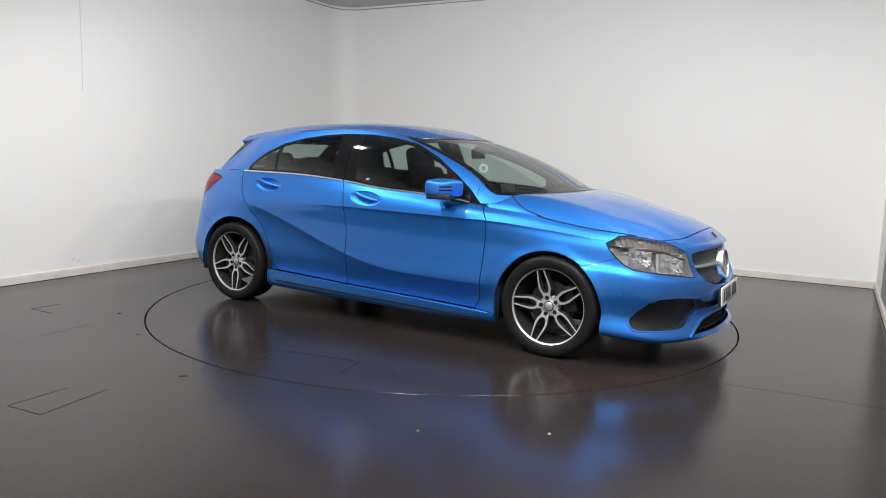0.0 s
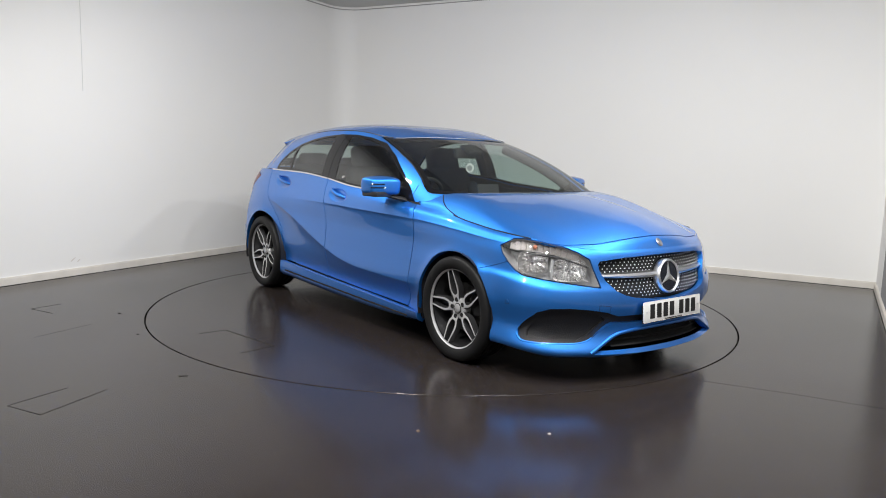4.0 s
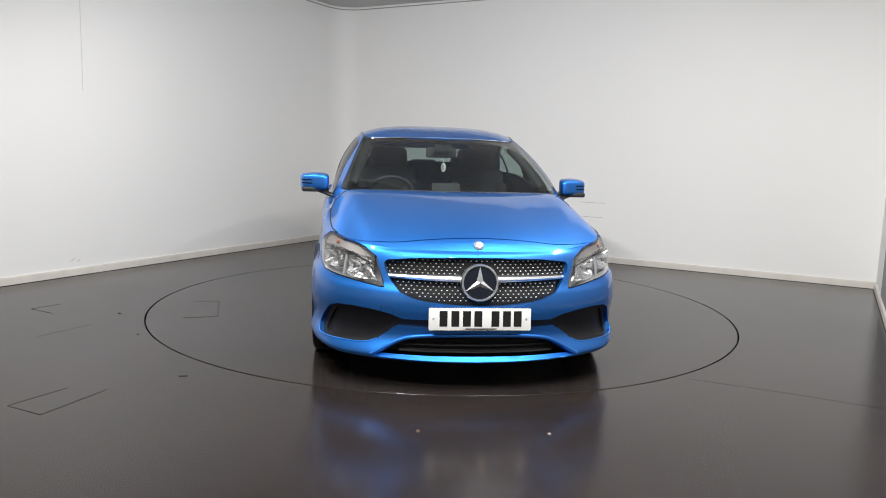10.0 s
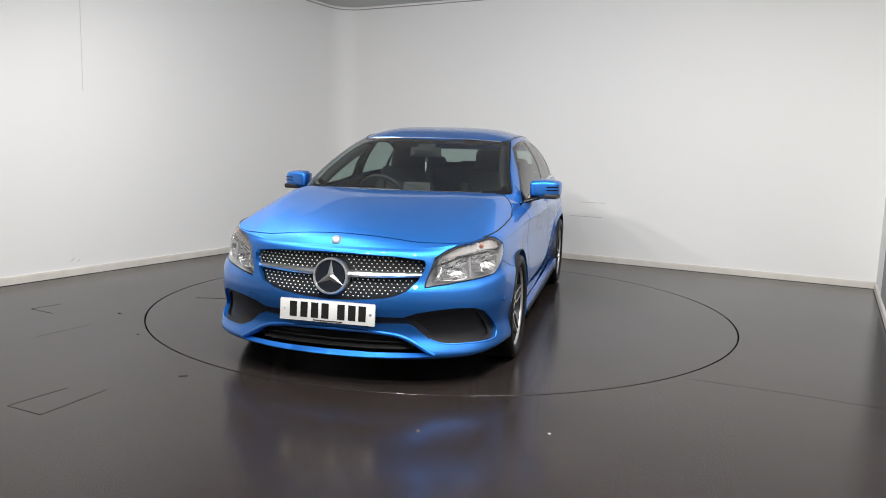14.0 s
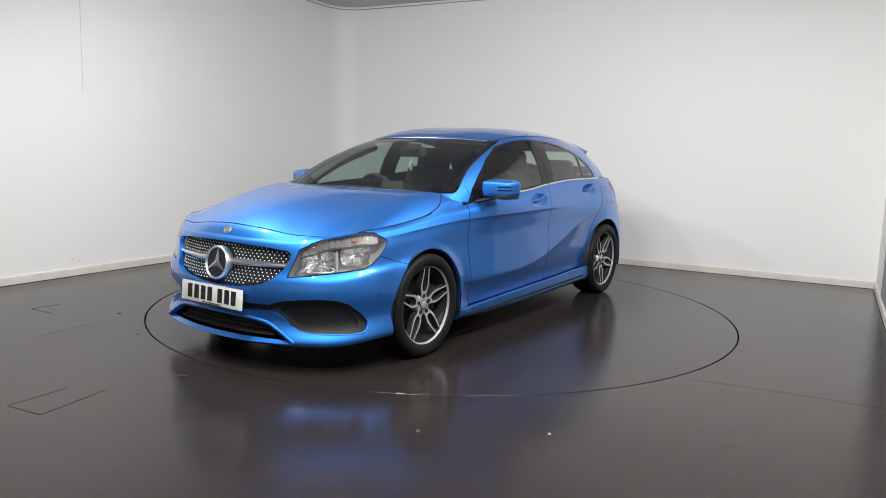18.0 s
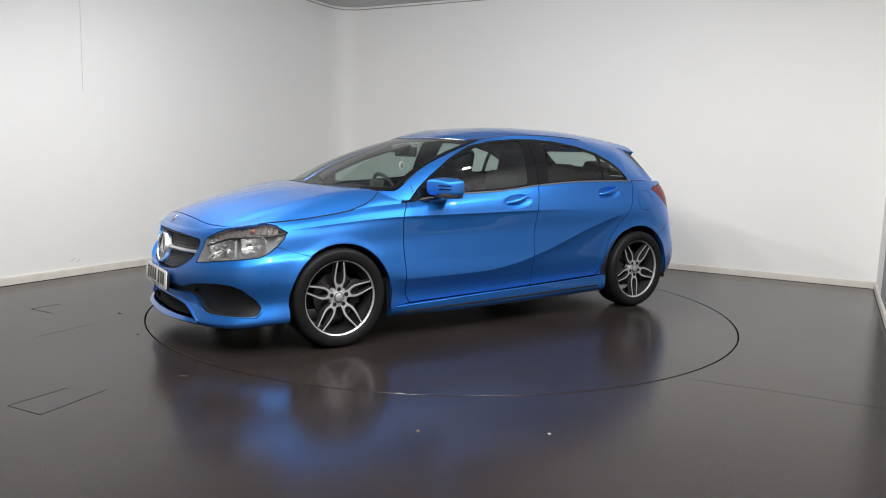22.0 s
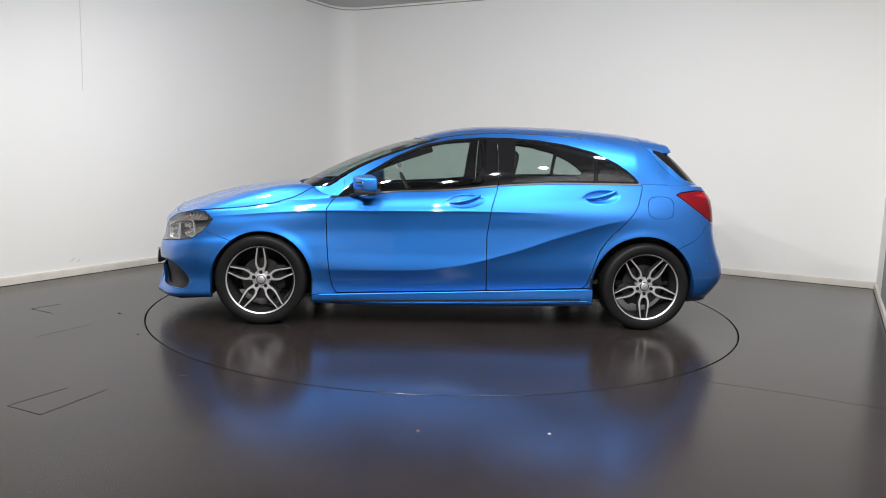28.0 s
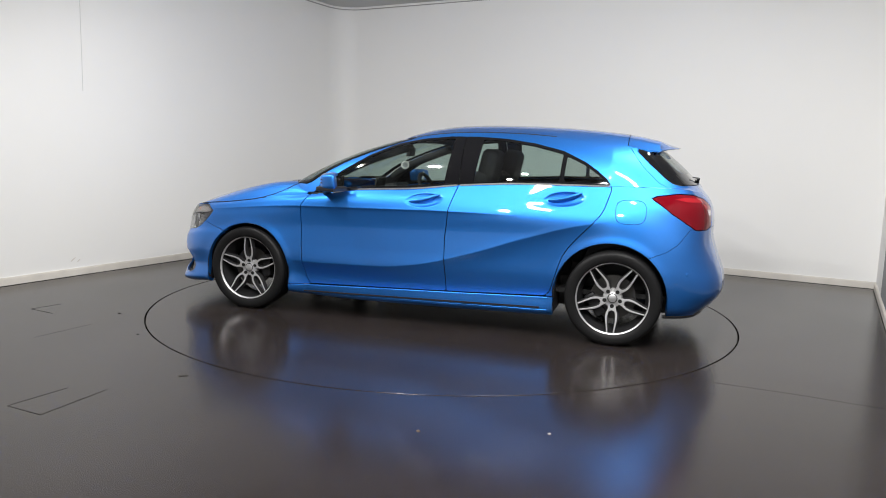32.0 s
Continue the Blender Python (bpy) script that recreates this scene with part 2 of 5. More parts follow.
class Sheet:
    """A surface of points, normals and faces that panels are cut from."""

    def __init__(self, v, n, f):
        self.v, self.n, self.f = v, n, f

    @staticmethod
    def grid(g):
        """From an array rows x columns x 3; the outside lies to the left of the row's run."""
        r, c = g.shape[:2]
        du, dv = np.gradient(g, axis=1), np.gradient(g, axis=0)
        n = np.cross(du, dv)
        length = np.linalg.norm(n, axis=2, keepdims=True)
        n = n / np.maximum(length, 1e-12)
        idx = np.arange(r * c).reshape(r, c)
        f = [(idx[i, j], idx[i, j + 1], idx[i + 1, j + 1], idx[i + 1, j]) for i in range(r - 1) for j in range(c - 1)]
        return Sheet(g.reshape(-1, 3), n.reshape(-1, 3), f)

    def flip(self):
        return Sheet(self.v, -self.n, [tuple(reversed(q)) for q in self.f])

    def mirror(self):
        k = np.array([1, -1, 1])
        return Sheet(self.v * k, self.n * k, [tuple(reversed(q)) for q in self.f])

    def join(self, other):
        o = len(self.v)
        return Sheet(np.vstack([self.v, other.v]), np.vstack([self.n, other.n]), list(self.f) + [tuple(i + o for i in q) for q in other.f])

    def moved(self, d):
        """Shifted along its own normals."""
        return Sheet(self.v + self.n * d, self.n, self.f)

    def clip(self, val):
        """The part where val (one number a point) is below nought."""
        v, n, f, cut, keep = list(self.v), list(self.n), [], {}, {}

        def crossing(a, b):
            k = (min(a, b), max(a, b))
            if k not in cut:
                s = val[a] / (val[a] - val[b])
                v.append(self.v[a] * (1 - s) + self.v[b] * s)
                m = self.n[a] * (1 - s) + self.n[b] * s
                n.append(m / max(np.linalg.norm(m), 1e-9))
                cut[k] = len(v) - 1
            return cut[k]
        for q in self.f:
            ins = [val[i] < 0 for i in q]
            if all(ins):
                f.append(q)
            elif any(ins):
                p = []
                for k in range(len(q)):
                    a, b = q[k], q[(k + 1) % len(q)]
                    if val[a] < 0:
                        p.append(a)
                    if (val[a] < 0) != (val[b] < 0):
                        p.append(crossing(a, b))
                if len(p) > 2:
                    f.append(tuple(p))
        used = sorted({i for q in f for i in q})
        new_of = {i: k for k, i in enumerate(used)}
        if not used:
            return Sheet(np.zeros((0, 3)), np.zeros((0, 3)), [])
        return Sheet(np.array([v[i] for i in used]), np.array([n[i] for i in used]), [tuple(new_of[i] for i in q) for q in f])

    def split(self, fn, gap=0.002):
        """(inside, outside) of a field over the points, with a gap between."""
        val = fn(self.v)
        return self.clip(val + gap), self.clip(gap - val)

    def edges(self):
        count = {}
        for q in self.f:
            for k in range(len(q)):
                a, b = q[k], q[(k + 1) % len(q)]
                count[(a, b)] = count.get((a, b), 0) + 1
        return [(a, b) for a, b in count if (b, a) not in count]

    def object(self, name, mat, parent, depth=0.014, label="", rim=0.0):
        """One mesh: the surface with its edges folded inwards."""
        v, n, f = list(self.v), list(self.n), list(self.f)
        if depth:
            outer, inner = {}, {}
            for a, b in self.edges():
                if abs(self.v[a][1]) < 1e-6 and abs(self.v[b][1]) < 1e-6:
                    continue
                for i in (a, b):
                    if i not in outer:
                        outer[i] = len(v)
                        v.append(self.v[i]), n.append(self.n[i])
                        inner[i] = len(v)
                        v.append(self.v[i] - self.n[i] * depth), n.append(self.n[i])
                d = self.v[b] - self.v[a]
                side = np.cross(d, self.n[a])
                side = side / max(np.linalg.norm(side), 1e-9)
                for i in (outer[a], outer[b], inner[a], inner[b]):
                    n[i] = side
                f.append((outer[b], outer[a], inner[a], inner[b]))
        me = bpy.data.meshes.new(name)
        me.from_pydata([tuple(p) for p in v], [], f)
        me.polygons.foreach_set("use_smooth", [True] * len(me.polygons))
        me.materials.append(mat)
        me.normals_split_custom_set_from_vertices([tuple(p) for p in n])
        ob = new(name, me)
        ob.parent = parent
        return tagged(ob, label)


def area_field(poly, axes):
    """Signed distance to a closed outline, below nought within, in two coordinates that axes() takes from the points."""
    p = np.array(poly, float)

    def fn(v):
        q = axes(v)
        d = np.full(len(q), 1e9)
        inside = np.zeros(len(q), bool)
        for k in range(len(p)):
            a, b = p[k], p[(k + 1) % len(p)]
            e, w = b - a, q - a
            t = np.clip((w @ e) / max(e @ e, 1e-12), 0, 1)
            d = np.minimum(d, np.linalg.norm(w - t[:, None] * e, axis=1))
            cond = ((a[1] > q[:, 1]) != (b[1] > q[:, 1]))
            with np.errstate(divide="ignore", invalid="ignore"):
                xin = q[:, 0] < (b[0] - a[0]) * (q[:, 1] - a[1]) / (b[1] - a[1] + 1e-15) + a[0]
            inside ^= cond & xin
        return np.where(inside, -d, d)
    return fn


def side_xz(v):
    return v[:, [0, 2]]


def front_yz(v):
    return v[:, [1, 2]]


def smooth_outline(pts, per=6):
    """A closed smooth outline through control points."""
    p = [np.array(q, float) for q in pts]
    k = len(p)
    return [spline_at(p[i - 1], p[i], p[(i + 1) % k], p[(i + 2) % k], s / per) for i in range(k) for s in range(per)]


def lathe(profile, steps=64, axis="Y", closed=False):
    """Turns (radius, along) points round an axis."""
    bm = bmesh.new()
    rings = []
    for k in range(steps):
        a = 2 * math.pi * k / steps
        ring = []
        for r, h in profile:
            c, s = r * math.cos(a), r * math.sin(a)
            ring.append(bm.verts.new({"Y": (c, h, s), "Z": (c, s, h), "X": (h, c, s)}[axis]))
        rings.append(ring)
    m = len(profile)
    for k in range(steps):
        a, b = rings[k], rings[(k + 1) % steps]
        for i in range(m if closed else m - 1):
            j = (i + 1) % m
            bm.faces.new((a[i], a[j], b[j], b[i]))
    bmesh.ops.recalc_face_normals(bm, faces=bm.faces)
    return bm


def box(size, at=(0, 0, 0), bevel=0.0, turn=(0, 0, 0), segments=2):
    bm = bmesh.new()
    bmesh.ops.create_cube(bm, size=1.0)
    bmesh.ops.scale(bm, vec=size, verts=bm.verts)
    if bevel:
        bmesh.ops.bevel(bm, geom=bm.edges[:], offset=bevel, segments=segments, affect="EDGES", profile=0.6)
    bmesh.ops.transform(bm, matrix=pose(*at, *turn), verts=bm.verts)
    return bm


def merged(*bms):
    """Several bmeshes as one."""
    out = bmesh.new()
    for b in bms:
        me = bpy.data.meshes.new("tmp")
        b.to_mesh(me)
        b.free()
        out.from_mesh(me)
        bpy.data.meshes.remove(me)
    return out


def tube(pts, radius, sides=10, flat=1.0, caps=True):
    """A round or flattened rod along a line."""
    bm = bmesh.new()
    p = [Vector(q) for q in pts]
    rings = []
    for k, q in enumerate(p):
        d = (p[min(k + 1, len(p) - 1)] - p[max(k - 1, 0)]).normalized()
        ref = Vector((0, 0, 1)) if abs(d.z) < 0.9 else Vector((1, 0, 0))
        s = d.cross(ref).normalized()
        t = s.cross(d).normalized()
        r = radius[k] if isinstance(radius, (list, tuple)) else radius
        rings.append([bm.verts.new(q + s * (r * math.cos(2 * math.pi * i / sides)) + t * (r * flat * math.sin(2 * math.pi * i / sides))) for i in range(sides)])
    for a, b in zip(rings, rings[1:]):
        for i in range(sides):
            bm.faces.new((a[i], a[(i + 1) % sides], b[(i + 1) % sides], b[i]))
    if caps:
        bm.faces.new(rings[0][::-1])
        bm.faces.new(rings[-1])
    bmesh.ops.recalc_face_normals(bm, faces=bm.faces)
    return bm


def placed(bm, m):
    bmesh.ops.transform(bm, matrix=m, verts=bm.verts)
    return bm

# ---- the booth ----
def floor_sheet():
    corners = [room(a, b) for a, b in ((LEFT - 0.2, NEAR - 0.2), (LEFT - 0.2, BACK + 0.2), (RIGHT + 0.2, BACK + 0.2), (RIGHT + 0.2, NEAR - 0.2))]
    angles = sorted([2 * math.pi * k / 160 for k in range(160)] + [math.atan2(c.y, c.x) % (2 * math.pi) for c in corners])
    bm = bmesh.new()
    inner, low, outer = [], [], []
    for t in angles:
        d = Vector((math.cos(t), math.sin(t), 0))
        reach = 99.0
        for k in range(4):
            p, q = corners[k], corners[(k + 1) % 4]
            e = q - p
            den = d.x * e.y - d.y * e.x
            if abs(den) > 1e-9:
                s = (p.x * e.y - p.y * e.x) / den
                w = (p.x * d.y - p.y * d.x) / den
                if s > 0 and -1e-6 <= w <= 1 + 1e-6:
                    reach = min(reach, s)
        inner.append(bm.verts.new(d * (TABLE_R + 0.007)))
        low.append(bm.verts.new(d * (TABLE_R + 0.007) + Vector((0, 0, -0.06))))
        outer.append(bm.verts.new(d * reach))
    for i in range(len(angles)):
        j = (i + 1) % len(angles)
        bm.faces.new((inner[i], outer[i], outer[j], inner[j]))
        bm.faces.new((low[i], inner[i], inner[j], low[j]))
    return bm


floor = tagged(part("floor", floor_sheet(), M_FLOOR, smooth=False), "dark grey speckled safety vinyl floor with a dull shine", "floor", kind="structure")
pit = tagged(part("floor_pit", box((2 * TABLE_R + 0.3, 2 * TABLE_R + 0.3, 0.04), (0, 0, -0.085)), M_DARK, smooth=False), "dark pit under the turntable", "floor", kind="structure")


def wall_run(line, high, thick, low=0.0):
    """An upright wall along a line on plan, its thickness to the left of the run."""
    bm = bmesh.new()
    p = [Vector((q[0], q[1], 0)) for q in line]
    cols = []
    for k, q in enumerate(p):
        d = (p[min(k + 1, len(p) - 1)] - p[max(k - 1, 0)]).normalized()
        o = Vector((-d.y, d.x, 0)) * thick
        cols.append([bm.verts.new(q + Vector((0, 0, low))), bm.verts.new(q + Vector((0, 0, high))), bm.verts.new(q + o + Vector((0, 0, high))), bm.verts.new(q + o + Vector((0, 0, low)))])
    for a, b in zip(cols, cols[1:]):
        for i in range(4):
            bm.faces.new((a[i], a[(i + 1) % 4], b[(i + 1) % 4], b[i]))
    bm.faces.new(cols[0]), bm.faces.new(cols[-1])
    bmesh.ops.recalc_face_normals(bm, faces=bm.faces)
    return bm


def corner_line(r=0.32, inset=0.0):
    """The side wall, the rounded corner and the back wall, on plan."""
    l, k = LEFT + inset, BACK - inset
    pts = [room(l, NEAR), room(l, -3.0), room(l, 0.0), room(l, 2.0)]
    for i in range(13):
        t = math.pi / 2 * i / 12
        pts.append(room(l + r - r * math.cos(t), k - r + r * math.sin(t)))
    return pts + [room(-1.0, k), room(1.0, k), room(RIGHT, k)]


tagged(part("wall_back", wall_run(corner_line(), HIGH + 0.15, 0.12), M_WALL), "white painted booth wall with a rounded corner", "wall", kind="structure")
tagged(part("wall_right", wall_run([room(RIGHT, BACK + 0.12), room(RIGHT, 2.8), room(RIGHT, 2.35)], HIGH + 0.15, 0.12), M_WALL), "plain white painted booth wall", "wall", kind="structure")
# unseen stretch, greyed so that the car's flank and the floor reflect less light
tagged(part("wall_right", wall_run([room(RIGHT, 2.35), room(RIGHT, -2.0), room(RIGHT, NEAR - 0.12)], HIGH + 0.15, 0.12), M_UNSEEN_WALL), "unseen stretch of the side wall, greyed to darken reflections", "wall", kind="structure")
tagged(part("wall_near", wall_run([room(RIGHT, NEAR), room(0, NEAR), room(LEFT - 0.12, NEAR)], HIGH + 0.15, 0.12), M_DIM), "pale grey painted wall at the open end of the booth", "wall", kind="structure")
c0 = room((LEFT + RIGHT) / 2, (BACK + NEAR) / 2, HIGH + 0.05)
tagged(part("ceiling", box((BACK - NEAR + 0.2, RIGHT - LEFT + 0.2, 0.1), c0, turn=(0, 0, ROOM_TURN)), M_CEIL, smooth=False), "mid grey painted booth ceiling", "ceiling", kind="structure")


for n_a, n_b, w_a, w_b in (((LEFT + RIGHT) / 2, BACK - 1.70, RIGHT - LEFT + 0.1, 3.40), (LEFT + 0.20, (BACK + NEAR) / 2 - 1.70, 0.40, BACK - NEAR - 3.40), (RIGHT - 0.20, (BACK + NEAR) / 2 - 1.70, 0.40, BACK - NEAR - 3.40)):
    tagged(part("soffit", box((w_b, w_a, 0.02), room(n_a, n_b, HIGH - 0.006), turn=(0, 0, ROOM_TURN)), M_SOFFIT, smooth=False), "pale grey boarding fixed under the grey ceiling", "soffit", kind="structure")


def skirting_line(r=0.305):
    return corner_line(r, 0.001)


def skirting(line):
    return merged(wall_run(line, 0.058, -0.016, 0.0), wall_run(line, 0.069, -0.011, 0.058))


tagged(part("baseboard", skirting(skirting_line()), M_SKIRT), "off-white painted skirting board along the walls", "baseboard", kind="structure")
tagged(part("baseboard", skirting([room(RIGHT - 0.001, BACK - 0.02), room(RIGHT - 0.001, 0), room(RIGHT - 0.001, NEAR)]), M_SKIRT), "off-white painted skirting board along the wall", "baseboard", kind="structure")


# dark strip where skirting meets floor: grime, and the joint's shadow put in as colour
tagged(part("trim", wall_run(corner_line(0.286, 0.020), 0.0035, -0.004), M_DIRT_SHADE), "dark line of grime and painted shade along the foot of the skirting", "trim", kind="structure")
tagged(part("trim", wall_run([room(RIGHT - 0.020, BACK - 0.03), room(RIGHT - 0.020, 0), room(RIGHT - 0.020, NEAR + 0.05)], 0.0035, -0.004), M_DIRT_SHADE), "dark line of grime and painted shade along the foot of the skirting", "trim", kind="structure")


def ceiling_panel(a, b):
    """A flood light on a stirrup under the ceiling, tilted towards the back of the booth."""
    t = thing("ceiling_light", "small square white LED flood light tilted under the ceiling", "ceiling light", "booth ceiling lights")
    t.matrix_world = pose(*room(a, b, HIGH))
    head = t.matrix_world.inverted() @ lamp_pose(a, b, HIGH - 0.20) @ Matrix.Translation((0, 0, 0.02))
    part("mount", merged(box((0.09, 0.09, 0.014), (0, 0, -0.007), 0.004), box((0.022, 0.022, 0.13), (0, 0, -0.075), 0.004)), M_LAMP_BODY, t, "white ceiling mount")
    part("housing", placed(box((0.19, 0.19, 0.05), (0, 0, 0.030), 0.012), head), M_LAMP_BODY, t, "white lamp housing")
    part("diffuser", placed(box((0.15, 0.15, 0.008), (0, 0, 0.002), 0.002), head), M_DIFFUSER, t, "glowing opal diffuser", smooth=False)
    return t


for a, b in LAMPS:
    ceiling_panel(a, b)

# ---- the turntable ----
turntable = thing("turntable", "round flush turntable covered in dark speckled vinyl", "turntable")
part("platform", lathe([(0.0, 0.0), (TABLE_R - 0.006, 0.0), (TABLE_R - 0.004, -0.002), (TABLE_R - 0.004, -0.055), (0.0, -0.055)], 160, "Z"), M_FLOOR, turntable, "dark speckled vinyl platform")


def floor_hatch(name, corners, label, parent=None, z=0.0, mat=None):
    """A lift-out plate in the vinyl: dark seams round its edge."""
    p = [Vector((x, y, z)) for x, y in corners]
    h = thing(name, label, "floor hatch") if parent is None else None
    mid = sum(p, Vector()) / len(p)
    bms = []
    for i in range(len(p) - 1):
        d = p[i + 1] - p[i]
        bms.append(box((d.length, SEAM, 0.0016 if mat is None else 0.0004), (p[i] + p[i + 1]) / 2 + Vector((0, 0, 0.0006)), turn=(0, 0, math.degrees(math.atan2(d.y, d.x)))))
    for b in bms:
        part("seam", b, mat or M_SEAM, h or parent, "dark worn seam", smooth=False)
    return h


SEAM = 0.003
floor_hatch("floor_hatch", [(-1.86, -2.28), (-2.00, -2.55), (-1.79, -2.65)], "worn outline of a cut plate in the vinyl floor")
SEAM = 0.005
floor_hatch("floor_hatch", [(-1.79, -2.65), (-1.66, -2.285)], "dark long edge of a cut plate in the floor")
SEAM = 0.004
floor_hatch("floor_hatch", [(-2.78, -0.72), (-3.00, -0.603), (-2.885, -0.409)], "corner of a cut plate in the vinyl floor")
SEAM = 0.007
floor_hatch("seam", [(0.514, -1.917), (0.470, -1.683), (-0.064, -1.780)], "", turntable)
SEAM = 0.004
floor_hatch("seam", [(-0.064, -1.780), (-0.060, -1.960)], "", turntable)


SEAM = 0.004
M_WELD = material("vinyl_weld", (0.0205, 0.0164, 0.0141), 0.19, spec=0.29)
floor_hatch("floor_seam", [(1.385, -1.823), (1.871, -2.038), (2.254, -2.237)], "faint welded joint in the vinyl floor", mat=M_WELD)
floor_hatch("floor_seam", [(-2.546, -1.363), (-2.367, -0.996)], "faint short joint in the vinyl floor", mat=M_WELD)


def crumb(name, x, y, size, mat, label, tall=0.004, turn=0.0, long=1.0):
    bm = bmesh.new()
    bmesh.ops.create_icosphere(bm, subdivisions=2, radius=1.0)
    for v in bm.verts:
        k = 1 + 0.35 * noise.noise(v.co * 1.7 + Vector((x * 9, y * 7, 0)))
        v.co = Vector((v.co.x * size * long * k, v.co.y * size * k, max(v.co.z, -0.2) * tall))
    bmesh.ops.transform(bm, matrix=pose(x, y, tall * 0.2, 0, 0, turn), verts=bm.verts)
    return tagged(part(name, bm, mat), label, "debris")


M_CRUMB = material("pale_grit", (0.45, 0.42, 0.38), 0.8)
crumb("floor_grit", 0.49, -2.70, 0.007, M_CRUMB, "pale crumb of grit lying on the vinyl floor")
crumb("floor_grit", -0.09, -2.71, 0.009, material("brown_grit", (0.10, 0.07, 0.05), 0.8), "brown crumb of grit lying on the vinyl floor")
crumb("floor_scuff", -1.37, -2.04, 0.012, M_DIRT_SHADE, "black smear of rubber on the vinyl floor", 0.003, 10, 2.2)
crumb("floor_scuff", -2.33, -0.66, 0.011, M_DIRT_SHADE, "black spot of rubber on the vinyl floor", 0.003)
crumb("floor_scuff", -1.96, -1.22, 0.006, M_DIRT_SHADE, "small black spot on the vinyl floor", 0.003, 0, 1.8)

# shadow line under the ceiling, wall joint and scratches
gap_line = [p.copy() for p in corner_line(0.315, 0.004)][3:]
tagged(part("trim", wall_run(gap_line, HIGH - 0.045, -0.006, HIGH - 0.055), material("trim_grey", (0.32, 0.31, 0.30), 0.6)), "thin grey trim line below the ceiling", "trim", kind="structure")
tagged(part("trim", wall_run(gap_line, HIGH - 0.001, -0.012, HIGH - 0.009), M_DIRT_SHADE), "dark shadow gap along the ceiling", "trim", kind="structure")
tagged(part("trim", box((0.004, 0.004, 1.35), room(LEFT + 0.001, -0.765, 2.35), turn=(0, 0, ROOM_TURN)), material("joint_grey", (0.62, 0.62, 0.61), 0.6), smooth=False), "faint upright joint in the wall", "trim", kind="structure")
for a0, a1, z0, z1 in ((0.10, 0.41, 0.684, 0.689), (-0.01, 0.38, 0.516, 0.523)):
    d = a1 - a0
    tagged(part("wall_scratch", box((0.002, d, 0.005), room((a0 + a1) / 2, BACK - 0.0005, (z0 + z1) / 2), turn=(0, 0, ROOM_TURN)), material("scratch_grey", (0.5, 0.5, 0.5), 0.7), smooth=False), "thin grey scratch across the white wall", "scratch")



def wall_smear(b, z, long, tall, lean, label):
    """A thin irregular smear on the side wall."""
    bm = bmesh.new()
    bmesh.ops.create_icosphere(bm, subdivisions=2, radius=1.0)
    for v in bm.verts:
        k = 1 + 0.4 * noise.noise(v.co * 2.1 + Vector((b * 5, z * 9, 0)))
        v.co = Vector((v.co.x * 0.0006, v.co.y * long * k, v.co.z * tall * k))
    bmesh.ops.transform(bm, matrix=Matrix.Translation(room(LEFT + 0.0004, b, z)) @ pose(0, 0, 0, 0, 0, ROOM_TURN - 90) @ pose(0, 0, 0, lean, 0, 0), verts=bm.verts)
    tagged(part("wall_smear", bm, material("smear_brown", (0.70, 0.665, 0.62), 0.6)), label, "smear")


wall_smear(-0.925, 0.150, 0.030, 0.006, 35, "faint brown smear on the white wall above the skirting")
wall_smear(-0.870, 0.135, 0.022, 0.005, 40, "faint brown smear on the white wall above the skirting")

# ---- the car's surfaces: half a car, x ahead, y to its left, z up ----
# plan of the widest line, from the middle of the nose round the flank to the middle of the tail
PLAN = [(2.232, 0.0), (2.212, 0.25), (2.145, 0.48), (2.045, 0.66), (1.925, 0.785), (1.73, 0.862), (1.35, 0.888), (0.95, 0.872), (0.45, 0.876),
        (-0.2, 0.880), (-0.85, 0.878), (-1.35, 0.892), (-1.70, 0.862), (-1.90, 0.775), (-2.005, 0.60), (-2.055, 0.30), (-2.066, 0.0)]
ZONES = [0, 3, 5.5, 8, 10, 12, 14, 16]
# each line on the flank, from the hem up to the shoulder: how far it lies in from the plan, and its height,
# at the nose, front wing, front door, rear door, rear wing and tail
LINES = [
    ((0.060, 0.138), (0.060, 0.180), (0.046, 0.150), (0.046, 0.168), (0.060, 0.215), (0.120, 0.215)),
    ((-0.014, 0.178), (0.000, 0.212), (0.018, 0.186), (0.018, 0.204), (0.022, 0.265), (0.060, 0.270)),
    ((0.026, 0.280), (0.012, 0.325), (0.022, 0.300), (0.022, 0.310), (0.006, 0.360), (0.004, 0.350)),
    ((0.006, 0.420), (0.000, 0.440), (0.004, 0.410), (0.010, 0.430), (0.000, 0.460), (0.004, 0.450)),
    ((0.010, 0.502), (0.008, 0.556), (0.011, 0.530), (0.012, 0.550), (0.006, 0.560), (0.050, 0.575)),
    ((0.034, 0.560), (0.032, 0.617), (0.014, 0.670), (0.015, 0.690), (0.020, 0.680), (0.090, 0.700)),
    ((0.050, 0.652), (0.044, 0.707), (0.000, 0.800), (0.012, 0.810), (0.048, 0.810), (0.095, 0.820)),
    ((0.066, 0.700), (0.075, 0.775), (0.020, 0.880), (0.048, 0.920), (0.080, 0.920), (0.120, 0.930)),
    ((0.092, 0.722), (0.105, 0.822), (0.072, 0.944), (0.085, 1.020), (0.140, 1.028), (0.180, 1.010)),
]
PER = 36
PER_TOP = 26
plan = catmull(PLAN, PER)
plan_u = np.linspace(0, len(PLAN) - 1, len(plan))
d_plan = np.gradient(plan, axis=0)
d_plan /= np.linalg.norm(d_plan, axis=1, keepdims=True)
plan_n = np.stack([-d_plan[:, 1], d_plan[:, 0]], 1)
plan_n *= np.sign((plan_n * (plan - [0.1, 0])).sum(1, keepdims=True) + 1e-9)


